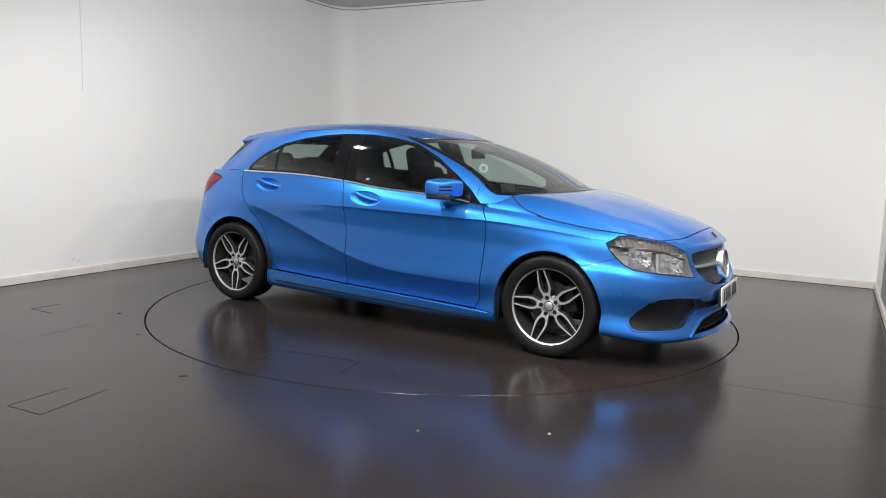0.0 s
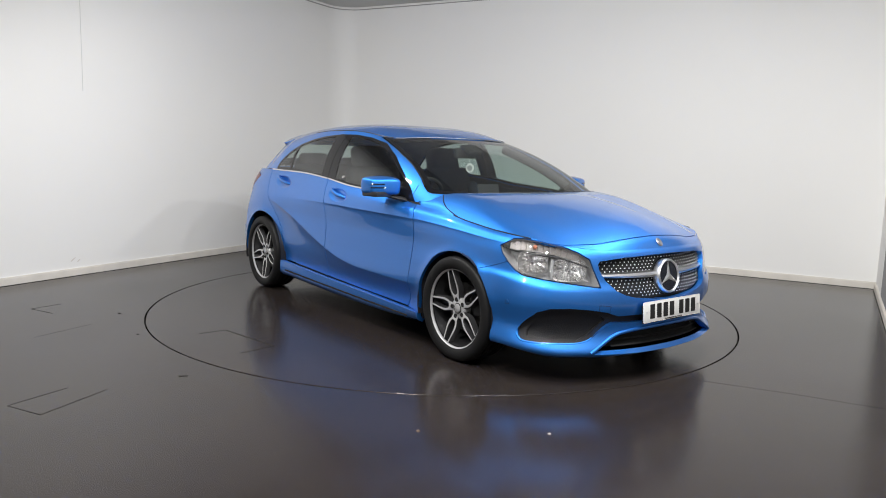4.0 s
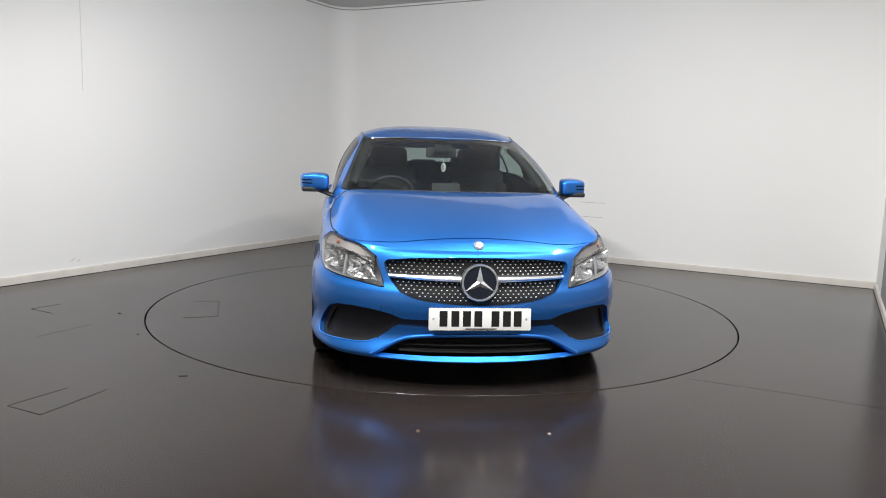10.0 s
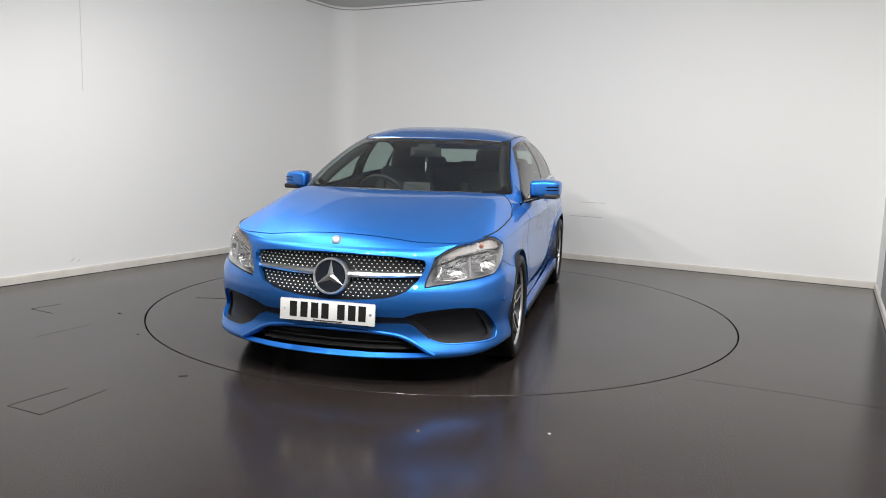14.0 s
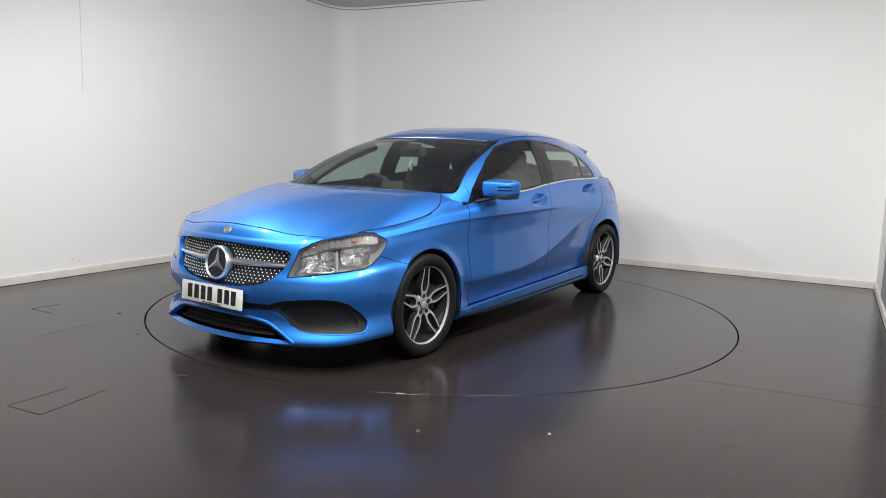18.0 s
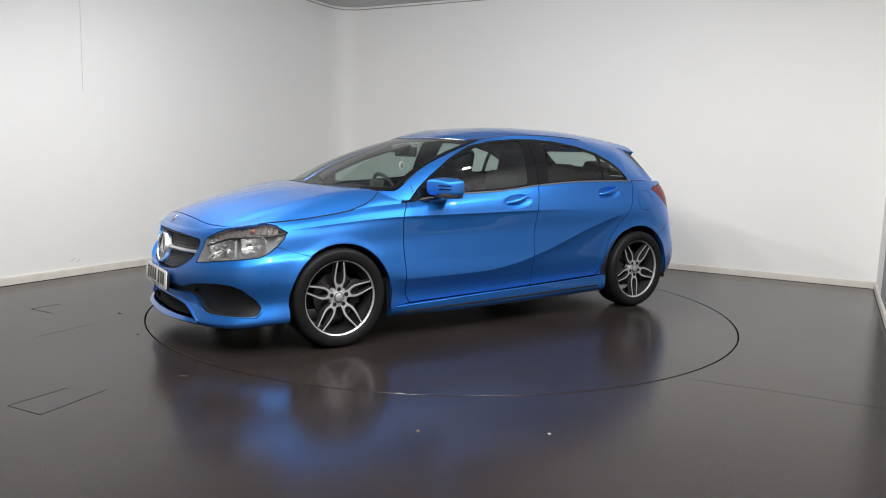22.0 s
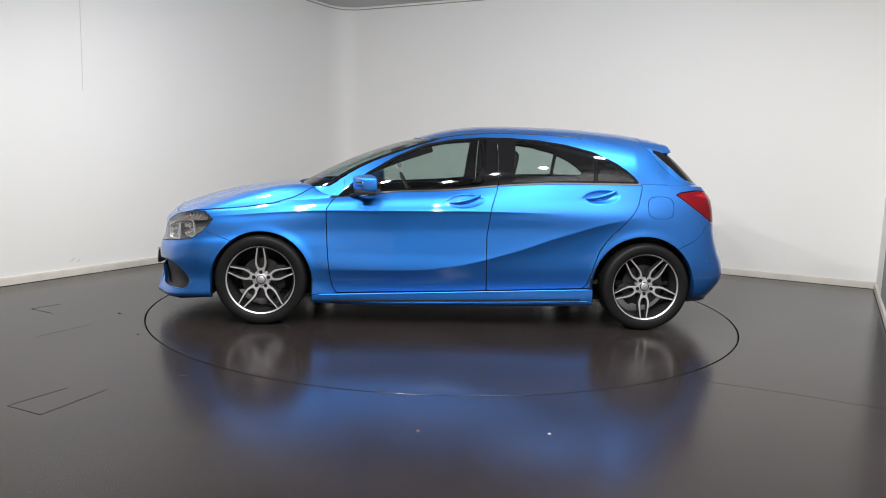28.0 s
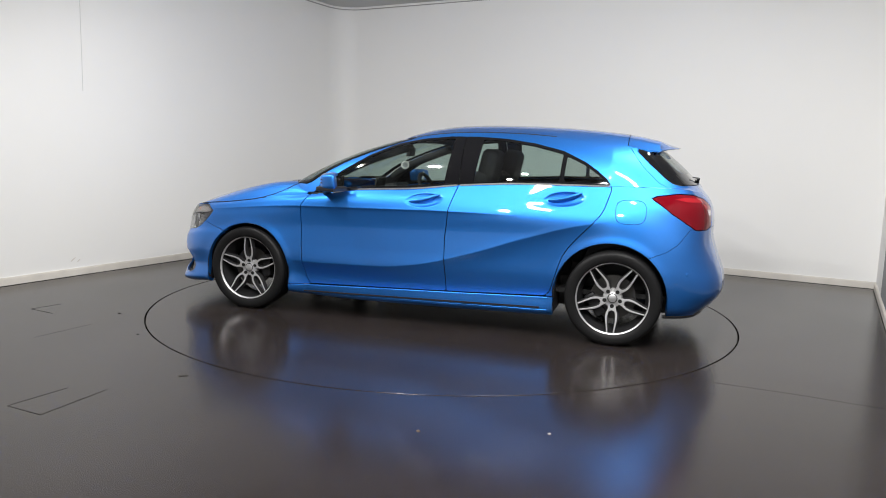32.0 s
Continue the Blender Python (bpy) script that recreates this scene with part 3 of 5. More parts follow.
def zoned(row, k, u):
    f, w, d, r, q, t = [c[k] for c in row]
    return curve1(ZONES, [f, f, w, d, r, q, t, t], u)


def line_at(row):
    """One line of the flank in space."""
    inn = zoned(row, 0, plan_u)
    p = plan - plan_n * inn[:, None]
    p[0, 1] = p[-1, 1] = 0.0
    return np.column_stack([p, zoned(row, 1, plan_u)])


ARCHES = [(1.342, 0.305, 0.345), (-1.328, 0.312, 0.362)]
HANDLES = [(-0.045, 0.888), (-1.005, 0.938)]


def crease_z(x):
    """The rising crease low on the doors."""
    zc = curve1([-1.45, -1.14, -0.75, -0.36, 0.03, 0.27, 0.87, 1.0], [0.83, 0.778, 0.664, 0.531, 0.433, 0.405, 0.395, 0.40], x)
    return np.reshape(zc, np.shape(x))


def tuck(x, z):
    """How far the skin draws in below the crease."""
    on = np.clip((0.98 - x) / 0.12, 0, 1) * np.clip((x + 1.32) / 0.35, 0, 1)
    return on * 0.036 * (1 - np.exp(-np.maximum(crease_z(x) - z, 0) / 0.12))


def flank_surface(rows=192):
    lines = [line_at(r) for r in LINES]
    # the shoulder follows the waistline of the windows along the doors
    wx = [-2.0, -1.30, -0.75, -0.28, 0.04, 0.50, 0.85, 1.00, 1.148, 1.356, 1.586, 1.72, 1.85, 1.98, 2.06, 2.14]
    wz = [1.02, 1.034, 1.028, 1.000, 0.966, 0.936, 0.888, 0.874, 0.862, 0.827, 0.797, 0.785, 0.770, 0.738, 0.726, 0.720]
    top = lines[-1]
    w = np.clip((plan_u - 1.6) / 0.9, 0, 1) * np.clip((13.0 - plan_u) / 1.0, 0, 1)
    w = w * w * (3 - 2 * w)
    top[:, 2] = top[:, 2] * (1 - w) + curve1(wx, wz, top[:, 0]) * w
    stack = np.array(lines)
    flat = []
    per = rows // (len(lines) - 1)
    p = np.concatenate([2 * stack[:1] - stack[1:2], stack, 2 * stack[-1:] - stack[-2:-1]])
    for i in range(1, len(lines)):
        for k in range(per):
            flat.append(spline_at(p[i - 1], p[i], p[i + 1], p[i + 2], k / per))
    flat.append(p[-2])
    g = np.array(flat)
    x, z = g[..., 0], g[..., 2]
    side = np.clip((np.abs(g[..., 1]) - 0.70) / 0.1, 0, 1)
    # rising crease low on the doors: the skin tucks in below it
    on = np.clip((0.98 - x) / 0.12, 0, 1) * np.clip((x + 1.32) / 0.35, 0, 1)
    g[..., 1] -= side * tuck(x, z)
    g[..., 1] += side * on * 0.006 * np.exp(-np.abs(z - crease_z(x)) / 0.06)
    # sharp upper crease that fades away along the rear door
    zs = np.reshape(curve1([-0.9, -0.19, 0.24, 0.905, 1.69], [0.815, 0.822, 0.815, 0.803, 0.742], x), x.shape)
    on = np.clip((x + 0.75) / 0.6, 0, 1) * np.clip((1.75 - x) / 0.3, 0, 1)
    drop = np.maximum(zs - z, 0)
    g[..., 1] -= side * on * 0.013 * (1 - np.exp(-drop / 0.030)) * np.exp(-drop / 0.14)
    g[..., 1] += side * on * 0.0035 * np.exp(-np.abs(z - zs) / 0.011)
    # flared lips round the wheel openings
    for ax, az, ar in ARCHES:
        r = np.hypot(x - ax, z - az)
        g[..., 1] += side * 0.006 * np.exp(-((r - ar) / 0.035) ** 2)
    # shallow bowls behind the door handles
    for hx, hz in HANDLES:
        r = np.hypot((x - hx) / 0.128, (z - hz - 0.07 * (hx - x)) / 0.046)
        g[..., 1] -= side * 0.017 * np.clip(1 - r * r, 0, 1) ** 0.6
    return g


FLANK = flank_surface()
SHOULDER = FLANK[-1]

# ---- glasshouse: base ring and roof ring, middle of the windscreen to middle of the rear window ----
BASE = [(1.150, 0.0, 0.970), (1.135, 0.28, 0.970), (1.092, 0.50, 0.969), (1.018, 0.672, 0.962), (0.876, 0.782, 0.904), (0.50, 0.803, 0.936), (0.04, 0.807, 0.966),
        (-0.28, 0.805, 1.000), (-0.75, 0.795, 1.028), (-1.29, 0.755, 1.034), (-1.56, 0.712, 1.035), (-1.74, 0.635, 1.035), (-1.838, 0.40, 1.03), (-1.878, 0.0, 1.03)]
RIM = [(0.300, 0.0, 1.322), (0.285, 0.22, 1.320), (0.252, 0.40, 1.314), (0.210, 0.524, 1.308), (0.098, 0.584, 1.322), (-0.06, 0.601, 1.345), (-0.24, 0.607, 1.358),
       (-0.45, 0.606, 1.362), (-0.75, 0.597, 1.354), (-1.10, 0.572, 1.325), (-1.36, 0.545, 1.298), (-1.535, 0.518, 1.276), (-1.60, 0.32, 1.272), (-1.62, 0.0, 1.270)]
ROOFLINE = ([-1.76, -1.60, -1.37, -1.14, -0.90, -0.68, -0.45, -0.22, 0.0, 0.18, 0.30], [1.306, 1.343, 1.384, 1.408, 1.423, 1.430, 1.431, 1.424, 1.400, 1.360, 1.322])
base_ring, rim_ring = catmull(BASE, PER_TOP), catmull(RIM, PER_TOP)


def glasshouse_surface(rows=34):
    out = []
    for k in range(rows + 1):
        s = k / rows
        p = base_ring * (1 - s) + rim_ring * s
        d = np.gradient(p, axis=0)
        n = np.cross(d, rim_ring - base_ring)
        n /= np.linalg.norm(n, axis=1, keepdims=True)
        n *= np.sign((n * (p - [-0.5, 0, 0.9])).sum(1, keepdims=True))
        bulge = 0.034 - 0.028 * np.clip((-1.28 - p[:, :1]) / 0.25, 0, 1)
        out.append(p + n * (bulge * 4 * s * (1 - s)))
    return np.array(out)


def roof_surface(rows=26):
    out = []
    at = rim_ring[::-1]
    spine_x = np.clip(rim_ring[:, 0], -1.45, 0.12)
    spine = np.column_stack([spine_x, 0 * spine_x, curve1(*ROOFLINE, spine_x)])
    for k in range(rows + 1):
        s = k / rows
        p = rim_ring * (1 - s) + spine * s
        rise = 1 - (1 - s) ** (1.08 + 2.5 * np.clip(rim_ring[:, 1] / 0.5, 0, 1) ** 2 * np.clip((0.20 - rim_ring[:, 0]) / 0.25, 0, 1))
        p[:, 2] = rim_ring[:, 2] * (1 - rise) + spine[:, 2] * rise
        p[:, 1] = rim_ring[:, 1] * (1 - s)
        crown = curve1(*ROOFLINE, p[:, 0])
        wide, edge = np.interp(p[:, 0], at[:, 0], at[:, 1]), np.interp(p[:, 0], at[:, 0], at[:, 2])
        arch = crown + (edge - crown) * np.clip(p[:, 1] / np.maximum(wide, 1e-4), 0, 1) ** 3.8
        p[:, 2] = np.where((p[:, 0] > -1.45) & (s > 0), arch, p[:, 2])
        out.append(p)
    return np.array(out)


def hood_surface(rows=40):
    """From the shoulder over the nose and front wings to the foot of the windscreen."""
    n = 4 * PER_TOP + 1
    edge_end = int(np.argmin(np.abs(SHOULDER[:, 0] - 0.86) + 10 * (plan_u > 9)))
    s = np.linspace(0, edge_end, n)
    front = np.column_stack([np.interp(s, np.arange(len(SHOULDER)), SHOULDER[:, k]) for k in range(3)])
    back = base_ring[:n].copy()
    front[-1] = back[-1]
    w = np.clip(front[:, 1] / 0.72, 0, 1) ** 2
    out = []
    for k in range(rows + 1):
        s = k / rows
        e = s ** 1.0
        p = front * (1 - e) + back * e
        span = np.linalg.norm(front - back, axis=1)
        p[:, 2] += (0.165 * (1 - w) + 0.11 * w) * np.minimum(span, 1.0) * s ** (0.5 + 0.6 * w) * (1 - s) ** (0.8 - 0.12 * w)
        # a soft ridge runs along each side of the bonnet
        off = p[:, 1] - np.interp(p[:, 0], [1.0, 1.1, 2.0, 2.15], [0.70, 0.66, 0.53, 0.50])
        fade = np.clip((2.06 - p[:, 0]) / 0.25, 0, 1) * np.clip((p[:, 0] - 1.08) / 0.2, 0, 1)
        p[:, 2] += 0.009 * fade * np.exp(-(off / np.where(off < 0, 0.16, 0.06)) ** 2)
        out.append(p)
    return np.array(out)


GLASSHOUSE, ROOF, HOOD = glasshouse_surface(), roof_surface(), hood_surface()
flank = Sheet.grid(FLANK)
glasshouse = Sheet.grid(GLASSHOUSE)
roof = Sheet.grid(ROOF)
hood = Sheet.grid(HOOD)


def outward(sheet, centre):
    mid = np.abs(sheet.v[:, 1]) < 1e-6
    sheet.n[mid, 1] = 0
    sheet.n /= np.maximum(np.linalg.norm(sheet.n, axis=1, keepdims=True), 1e-9)
    k = np.sign(((sheet.v - centre) * sheet.n).sum())
    return sheet if k > 0 else sheet.flip()


flank = outward(flank, np.array([0, 0, 0.5]))
glasshouse = outward(glasshouse, np.array([-0.5, 0, 0.9]))
roof = outward(roof, np.array([-0.5, 0, 0.5]))
hood = outward(hood, np.array([1.3, 0, 0.2]))

from mathutils.bvhtree import BVHTree


def caster(sheet):
    tree = BVHTree.FromPolygons([tuple(p) for p in sheet.v], [tuple(int(i) for i in q) for q in sheet.f])

    def cast(origin, way):
        p, n, _, _ = tree.ray_cast(Vector(origin), Vector(way))
        return (p, n) if p is not None else (Vector(origin), Vector(way) * -1)
    return cast


flank_cast, glass_cast, roof_cast, hood_cast = caster(flank), caster(glasshouse), caster(roof), caster(hood)


def on_side(x, z):
    """The skin's y at a place on the flank."""
    return flank_cast((x, 2.0, z), (0, -1, 0))[0].y


def on_nose(y, z):
    return flank_cast((3.0, abs(y), z), (-1, 0, 0))[0].x


def on_glass(x, z):
    """The outer of glass and door skin near the waistline."""
    g, d = glass_cast((x, 2.0, z + 0.007), (0, -1, 0))[0].y, flank_cast((x, 2.0, z - 0.007), (0, -1, 0))[0].y
    return max([v for v in (g, d) if v < 1.5] or [0.8])

# ---- the car ----
car = thing("car", "metallic blue five-door hatchback with grey alloy wheels standing on a turntable", "car")


def both(sheet):
    return sheet.join(sheet.mirror())


def side_line(pts):
    """Signed field: nought on a line z by x, below it negative."""
    xs, zs = [p[0] for p in pts], [p[1] for p in pts]
    return lambda v: v[:, 2] - np.interp(v[:, 0], xs, zs)


# outlines on the flank, by x and z
SILL_TOP = [(-0.985, 0.291), (0.985, 0.222)]
DOOR_BACK = [(-0.279, 1.06), (-0.279, 1.000), (-0.229, 0.843), (-0.205, 0.646), (-0.208, 0.45), (-0.218, 0.262)]
FRONT_DOOR = [(0.80, 1.06), (0.845, 0.895), (0.868, 0.868), (0.903, 0.815), (0.905, 0.737), (0.897, 0.560), (0.884, 0.400), (0.866, 0.285), (0.835, 0.2305)] + [(-0.218, 0.263)] + DOOR_BACK[::-1][1:]
REAR_DOOR = DOOR_BACK + [(-0.905, 0.288), (-0.937, 0.320), (-0.984, 0.482), (-1.010, 0.560), (-1.055, 0.632), (-1.120, 0.707), (-1.190, 0.780), (-1.240, 0.840), (-1.268, 0.890), (-1.300, 1.000), (-1.300, 1.06)]
BUMPER_SEAM = [(1.30, 0.50), (1.518, 0.574), (1.640, 0.608), (1.747, 0.646), (1.80, 0.70), (1.80, 0.9), (2.6, 0.9), (2.6, 0.0), (1.50, 0.0)]
TAIL_SEAM = [(-1.40, 0.53), (-1.574, 0.597), (-1.667, 0.636), (-1.731, 0.683), (-1.780, 0.752), (-1.80, 0.78), (-2.6, 0.78), (-2.6, 0.0), (-1.40, 0.0)]
LAMP_DIR = (-0.797, 0.603)


def lamp_plane(v):
    """Along the headlamp and up."""
    return np.column_stack([(v[:, 0] - 2.10) * LAMP_DIR[0] + (v[:, 1] - 0.495) * LAMP_DIR[1], v[:, 2]])


def tail_plane(v):
    return np.column_stack([-0.7 * v[:, 0] - 0.7 * v[:, 1], v[:, 2]])


HEADLAMP = [(-0.020, 0.530), (0.020, 0.615), (0.047, 0.678), (0.110, 0.712), (0.198, 0.743), (0.300, 0.762), (0.400, 0.772), (0.455, 0.768), (0.528, 0.726), (0.515, 0.690), (0.478, 0.645), (0.435, 0.607), (0.385, 0.582), (0.173, 0.555), (0.06, 0.540)]
TAIL_LAMP = [(0.535, 0.966), (0.57, 0.982), (0.686, 0.999), (0.800, 0.994), (0.93, 0.965), (1.04, 0.915), (1.04, 0.84), (1.0, 0.79), (0.90, 0.770), (0.76, 0.774), (0.70, 0.812), (0.62, 0.873)]
GRILLE = [(-0.06, 0.6935), (0.10, 0.6925), (0.32, 0.685), (0.470, 0.668), (0.484, 0.652), (0.480, 0.620), (0.453, 0.568), (0.405, 0.512), (0.350, 0.486), (0.29, 0.471), (0.124, 0.453), (-0.06, 0.448)]
INTAKE = [(0.380, 0.371), (0.457, 0.398), (0.545, 0.413), (0.640, 0.421), (0.725, 0.417), (0.768, 0.395), (0.795, 0.345), (0.816, 0.290), (0.820, 0.250), (0.803, 0.232), (0.70, 0.228), (0.588, 0.232), (0.516, 0.257), (0.44, 0.318), (0.400, 0.338)]
BAND = [(-0.06, 0.374), (0.300, 0.374), (0.385, 0.373), (0.41, 0.333), (0.300, 0.330), (-0.06, 0.332)]
LOWER = [(-0.06, 0.297), (0.183, 0.293), (0.312, 0.283), (0.402, 0.260), (0.548, 0.180), (0.53, 0.174), (0.30, 0.168), (-0.06, 0.164)]

# cut the flank into its panels
rest = flank
for ax, az, ar in ARCHES:
    field = lambda v, ax=ax, az=az, ar=ar: np.where(v[:, 2] < az, np.abs(v[:, 0] - ax) - ar + 0.0 * v[:, 2], np.hypot(v[:, 0] - ax, v[:, 2] - az) - ar)
    rest = rest.split(field, 0.0)[1]
lamp_skin, rest = rest.split(lambda v: np.where(v[:, 0] > 1.5, area_field(HEADLAMP, lamp_plane)(v), 1.0), 0.003)
tail_skin, rest = rest.split(lambda v: np.where(v[:, 0] < -1.4, area_field(TAIL_LAMP, tail_plane)(v), 1.0), 0.003)
front_part, rest = rest.split(area_field(BUMPER_SEAM, side_xz), 0.0015)
rear_part, rest = rest.split(area_field(TAIL_SEAM, side_xz), 0.0015)
grille_skin, front_part = front_part.split(area_field(GRILLE, front_yz), 0.0)
intake_skin, front_part = front_part.split(lambda v: np.where(v[:, 0] > 1.75, np.minimum(area_field(INTAKE, front_yz)(v), area_field(BAND, front_yz)(v)), 1.0), 0.0)
lower_skin, front_part = front_part.split(area_field(LOWER, front_yz), 0.0)
front_door, rest = rest.split(area_field(FRONT_DOOR, side_xz), 0.003)
rear_door, rest = rest.split(area_field(REAR_DOOR, side_xz), 0.003)
sill_skin, rest = rest.split(lambda v: np.where(np.abs(v[:, 0]) < 1.1, side_line(SILL_TOP)(v), 1.0), 0.0015)
wing_skin, quarter_skin = rest.clip(0.3 - rest.v[:, 0]), rest.clip(rest.v[:, 0] - 0.3)
# the tailgate's lower half, behind the lamps and above the bumper
gate_low, quarter_skin = quarter_skin.split(lambda v: np.maximum(v[:, 0] + 1.68 + (0.9 - v[:, 2]) * 0.35, np.maximum(0.75 - v[:, 2], v[:, 1] - 0.64)), 0.002)


def mirrored(sheet, left):
    return sheet if left else sheet.mirror()


front_bumper = both(front_part).object("front_bumper", M_PAINT, car, 0.03)
rear_bumper = both(rear_part).object("rear_bumper", M_PAINT, car, 0.03)

# bonnet and the front edge of the nose; black scuttle at the windscreen's foot
BONNET_EDGE = [(0.0, 2.068), (0.15, 2.063), (0.36, 2.037), (0.565, 1.976), (0.64, 1.936), (0.78, 1.84)]
SCUTTLE = lambda v: np.interp(v[:, 1], [0, 0.28, 0.5, 0.665, 0.70], [1.178, 1.163, 1.113, 1.026, 1.0]) - v[:, 0]
CORNER = lambda v: v[:, 0] - np.interp(v[:, 1], [0.655, 0.705, 0.745, 0.772, 0.785, 0.80], [0.90, 1.015, 1.070, 1.140, 1.24, 1.40])
nose_cap, hood_rest = hood.split(lambda v: curve1([p[0] for p in BONNET_EDGE], [p[1] for p in BONNET_EDGE], v[:, 1]) - v[:, 0], 0.0032)
wing_corner, hood_rest = hood_rest.split(CORNER, 0.003)
scuttle_skin, hood_main = hood_rest.split(lambda v: -SCUTTLE(v), 0.003)
both(nose_cap).object("nose_cap", M_PAINT, car, 0.012)
bonnet = both(hood_main).object("bonnet", M_PAINT, car, 0.02)
for k in (1, -1):
    line = [(p[0], k * (p[1] + 0.0006), p[2] + 0.0006) for p in SHOULDER[::4] if 1.22 < p[0] < 1.83 and p[1] > 0.3]
    part("bonnet_shut_line", tube(line, 0.0036, 6), M_DARK, bonnet, "dark gap along the bonnet's side")
for k in (1, -1):
    line = []
    for x, y in catmull([(1.34, 0.795), (1.24, 0.785), (1.14, 0.772), (1.07, 0.745), (1.015, 0.705), (0.975, 0.68)], 5):
        p = hood_cast((x, y, 2.0), (0, 0, -1))[0]
        if p.z < 1.5:
            line.append((p.x, k * p.y, p.z + 0.0006))
    part("bonnet_corner_line", tube(line, 0.0032, 6), M_DARK, bonnet, "dark gap round the bonnet's rear corner")
both(scuttle_skin).moved(-0.012).object("scuttle", M_BLACK, car, 0.01, "black plastic scuttle panel")

# glasshouse: outlines by x and z
WINDOWS = [(0.846, 0.887), (0.63, 0.917), (0.513, 0.937), (0.044, 0.966), (-0.279, 1.001), (-0.749, 1.029), (-1.295, 1.036), (-1.262, 1.080), (-1.200, 1.130), (-1.120, 1.182), (-0.97, 1.250), (-0.768, 1.297), (-0.566, 1.323),
           (-0.363, 1.334), (-0.161, 1.331), (0.041, 1.311), (0.241, 1.270), (0.44, 1.182), (0.634, 1.065), (0.749, 0.983)]
REAR_GLASS = [(-1.44, 1.262), (-1.523, 1.185), (-1.575, 1.140), (-1.635, 1.088), (-1.672, 1.063), (-1.72, 1.050), (-2.4, 1.046), (-2.4, 1.40), (-1.44, 1.40)]


def screen_field(v):
    """The windscreen: inside its painted pillars, below the roof's edge."""
    side = np.interp(v[:, 2], [0.95, 1.0, 1.13, 1.20, 1.31], [0.738, 0.724, 0.668, 0.641, 0.589])
    foot = np.where(np.abs(v[:, 1]) > 0.55, 0.962 - v[:, 2], -1.0)
    return np.maximum(np.maximum(np.maximum(np.abs(v[:, 1]) - side, -0.05 - v[:, 0]), v[:, 2] - 1.316), foot)


window_band, frame_skin = glasshouse.split(area_field(WINDOWS, side_xz), 0.0)
rear_screen, frame_skin = frame_skin.split(area_field(REAR_GLASS, side_xz), 0.003)
windscreen_skin, frame_skin = frame_skin.split(screen_field, 0.003)
gate_frame, frame_skin = frame_skin.split(lambda v: v[:, 0] - np.interp(v[:, 2], [1.03, 1.062, 1.166, 1.285, 1.4], [-1.66, -1.590, -1.480, -1.393, -1.36]), 0.002)
roof_main, _ = roof.split(lambda v: -1.372 - v[:, 0], 0.002)
body_frame = both(frame_skin).object("body_frame", M_PAINT, car, 0.010, "painted window pillars and roof rails")
both(roof_main).object("roof", M_PAINT, car, 0.0)

# bright seal along the roof's front edge, black mouldings in the roof's ditches
front_edge = [tuple(p + np.array([0.004, 0, 0.004])) for p in rim_ring if p[0] > 0.2 and p[1] < 0.53]
part("roof_seal", tube([(x, -y, z) for x, y, z in front_edge[:0:-1]] + front_edge, 0.0035, 6), M_SATIN, car, "thin bright seal over the windscreen")
for k in (1, -1):
    ditch = [(p[0], k * (p[1] - 0.008), p[2] + 0.003) for p in rim_ring[::3] if -0.9 < p[0] < 0.19 and p[1] > 0.5]
    part("roof_moulding", tube(ditch, 0.005, 6), M_BLACK, car, "black roof ditch moulding")

# glass panes set in black frames
def band(a0, a1, b0, b1):
    """The window band between two slanted lines, given by x at the waist and at the roof."""
    return lambda v: np.maximum(v[:, 0] - (a0 + (a1 - a0) * (v[:, 2] - 1.0) / 0.33), (b0 + (b1 - b0) * (v[:, 2] - 1.0) / 0.33) - v[:, 0])


inner_edge = lambda v: area_field(WINDOWS, side_xz)(v) + 0.016
front_pane, black_band = window_band.split(lambda v: np.maximum(inner_edge(v), band(0.655, 0.655, -0.172, -0.205)(v)), 0.0)
rear_pane, black_band = black_band.split(lambda v: np.maximum(inner_edge(v), band(-0.375, -0.412, -0.955, -0.975)(v)), 0.0)
quarter_pane, black_band = black_band.split(lambda v: np.maximum(inner_edge(v), band(-0.985, -1.003, -1.9, -1.9)(v)), 0.0)
door_black, rear_black = black_band.clip(-0.277 - black_band.v[:, 0]), black_band.clip(black_band.v[:, 0] + 0.281)

windscreen_pane, screen_border = windscreen_skin.split(lambda v: screen_field(v) + 0.020, 0.0)
screen_ob = both(windscreen_pane).object("windscreen", M_SCREEN, car, 0.0, "clear laminated windscreen")
both(screen_border).object("windscreen_border", M_GLOSS, screen_ob, 0.006, "black glass border")
screen_ob.visible_shadow = False

tailgate = both(gate_frame.join(gate_low)).object("tailgate", M_PAINT, car, 0.007)


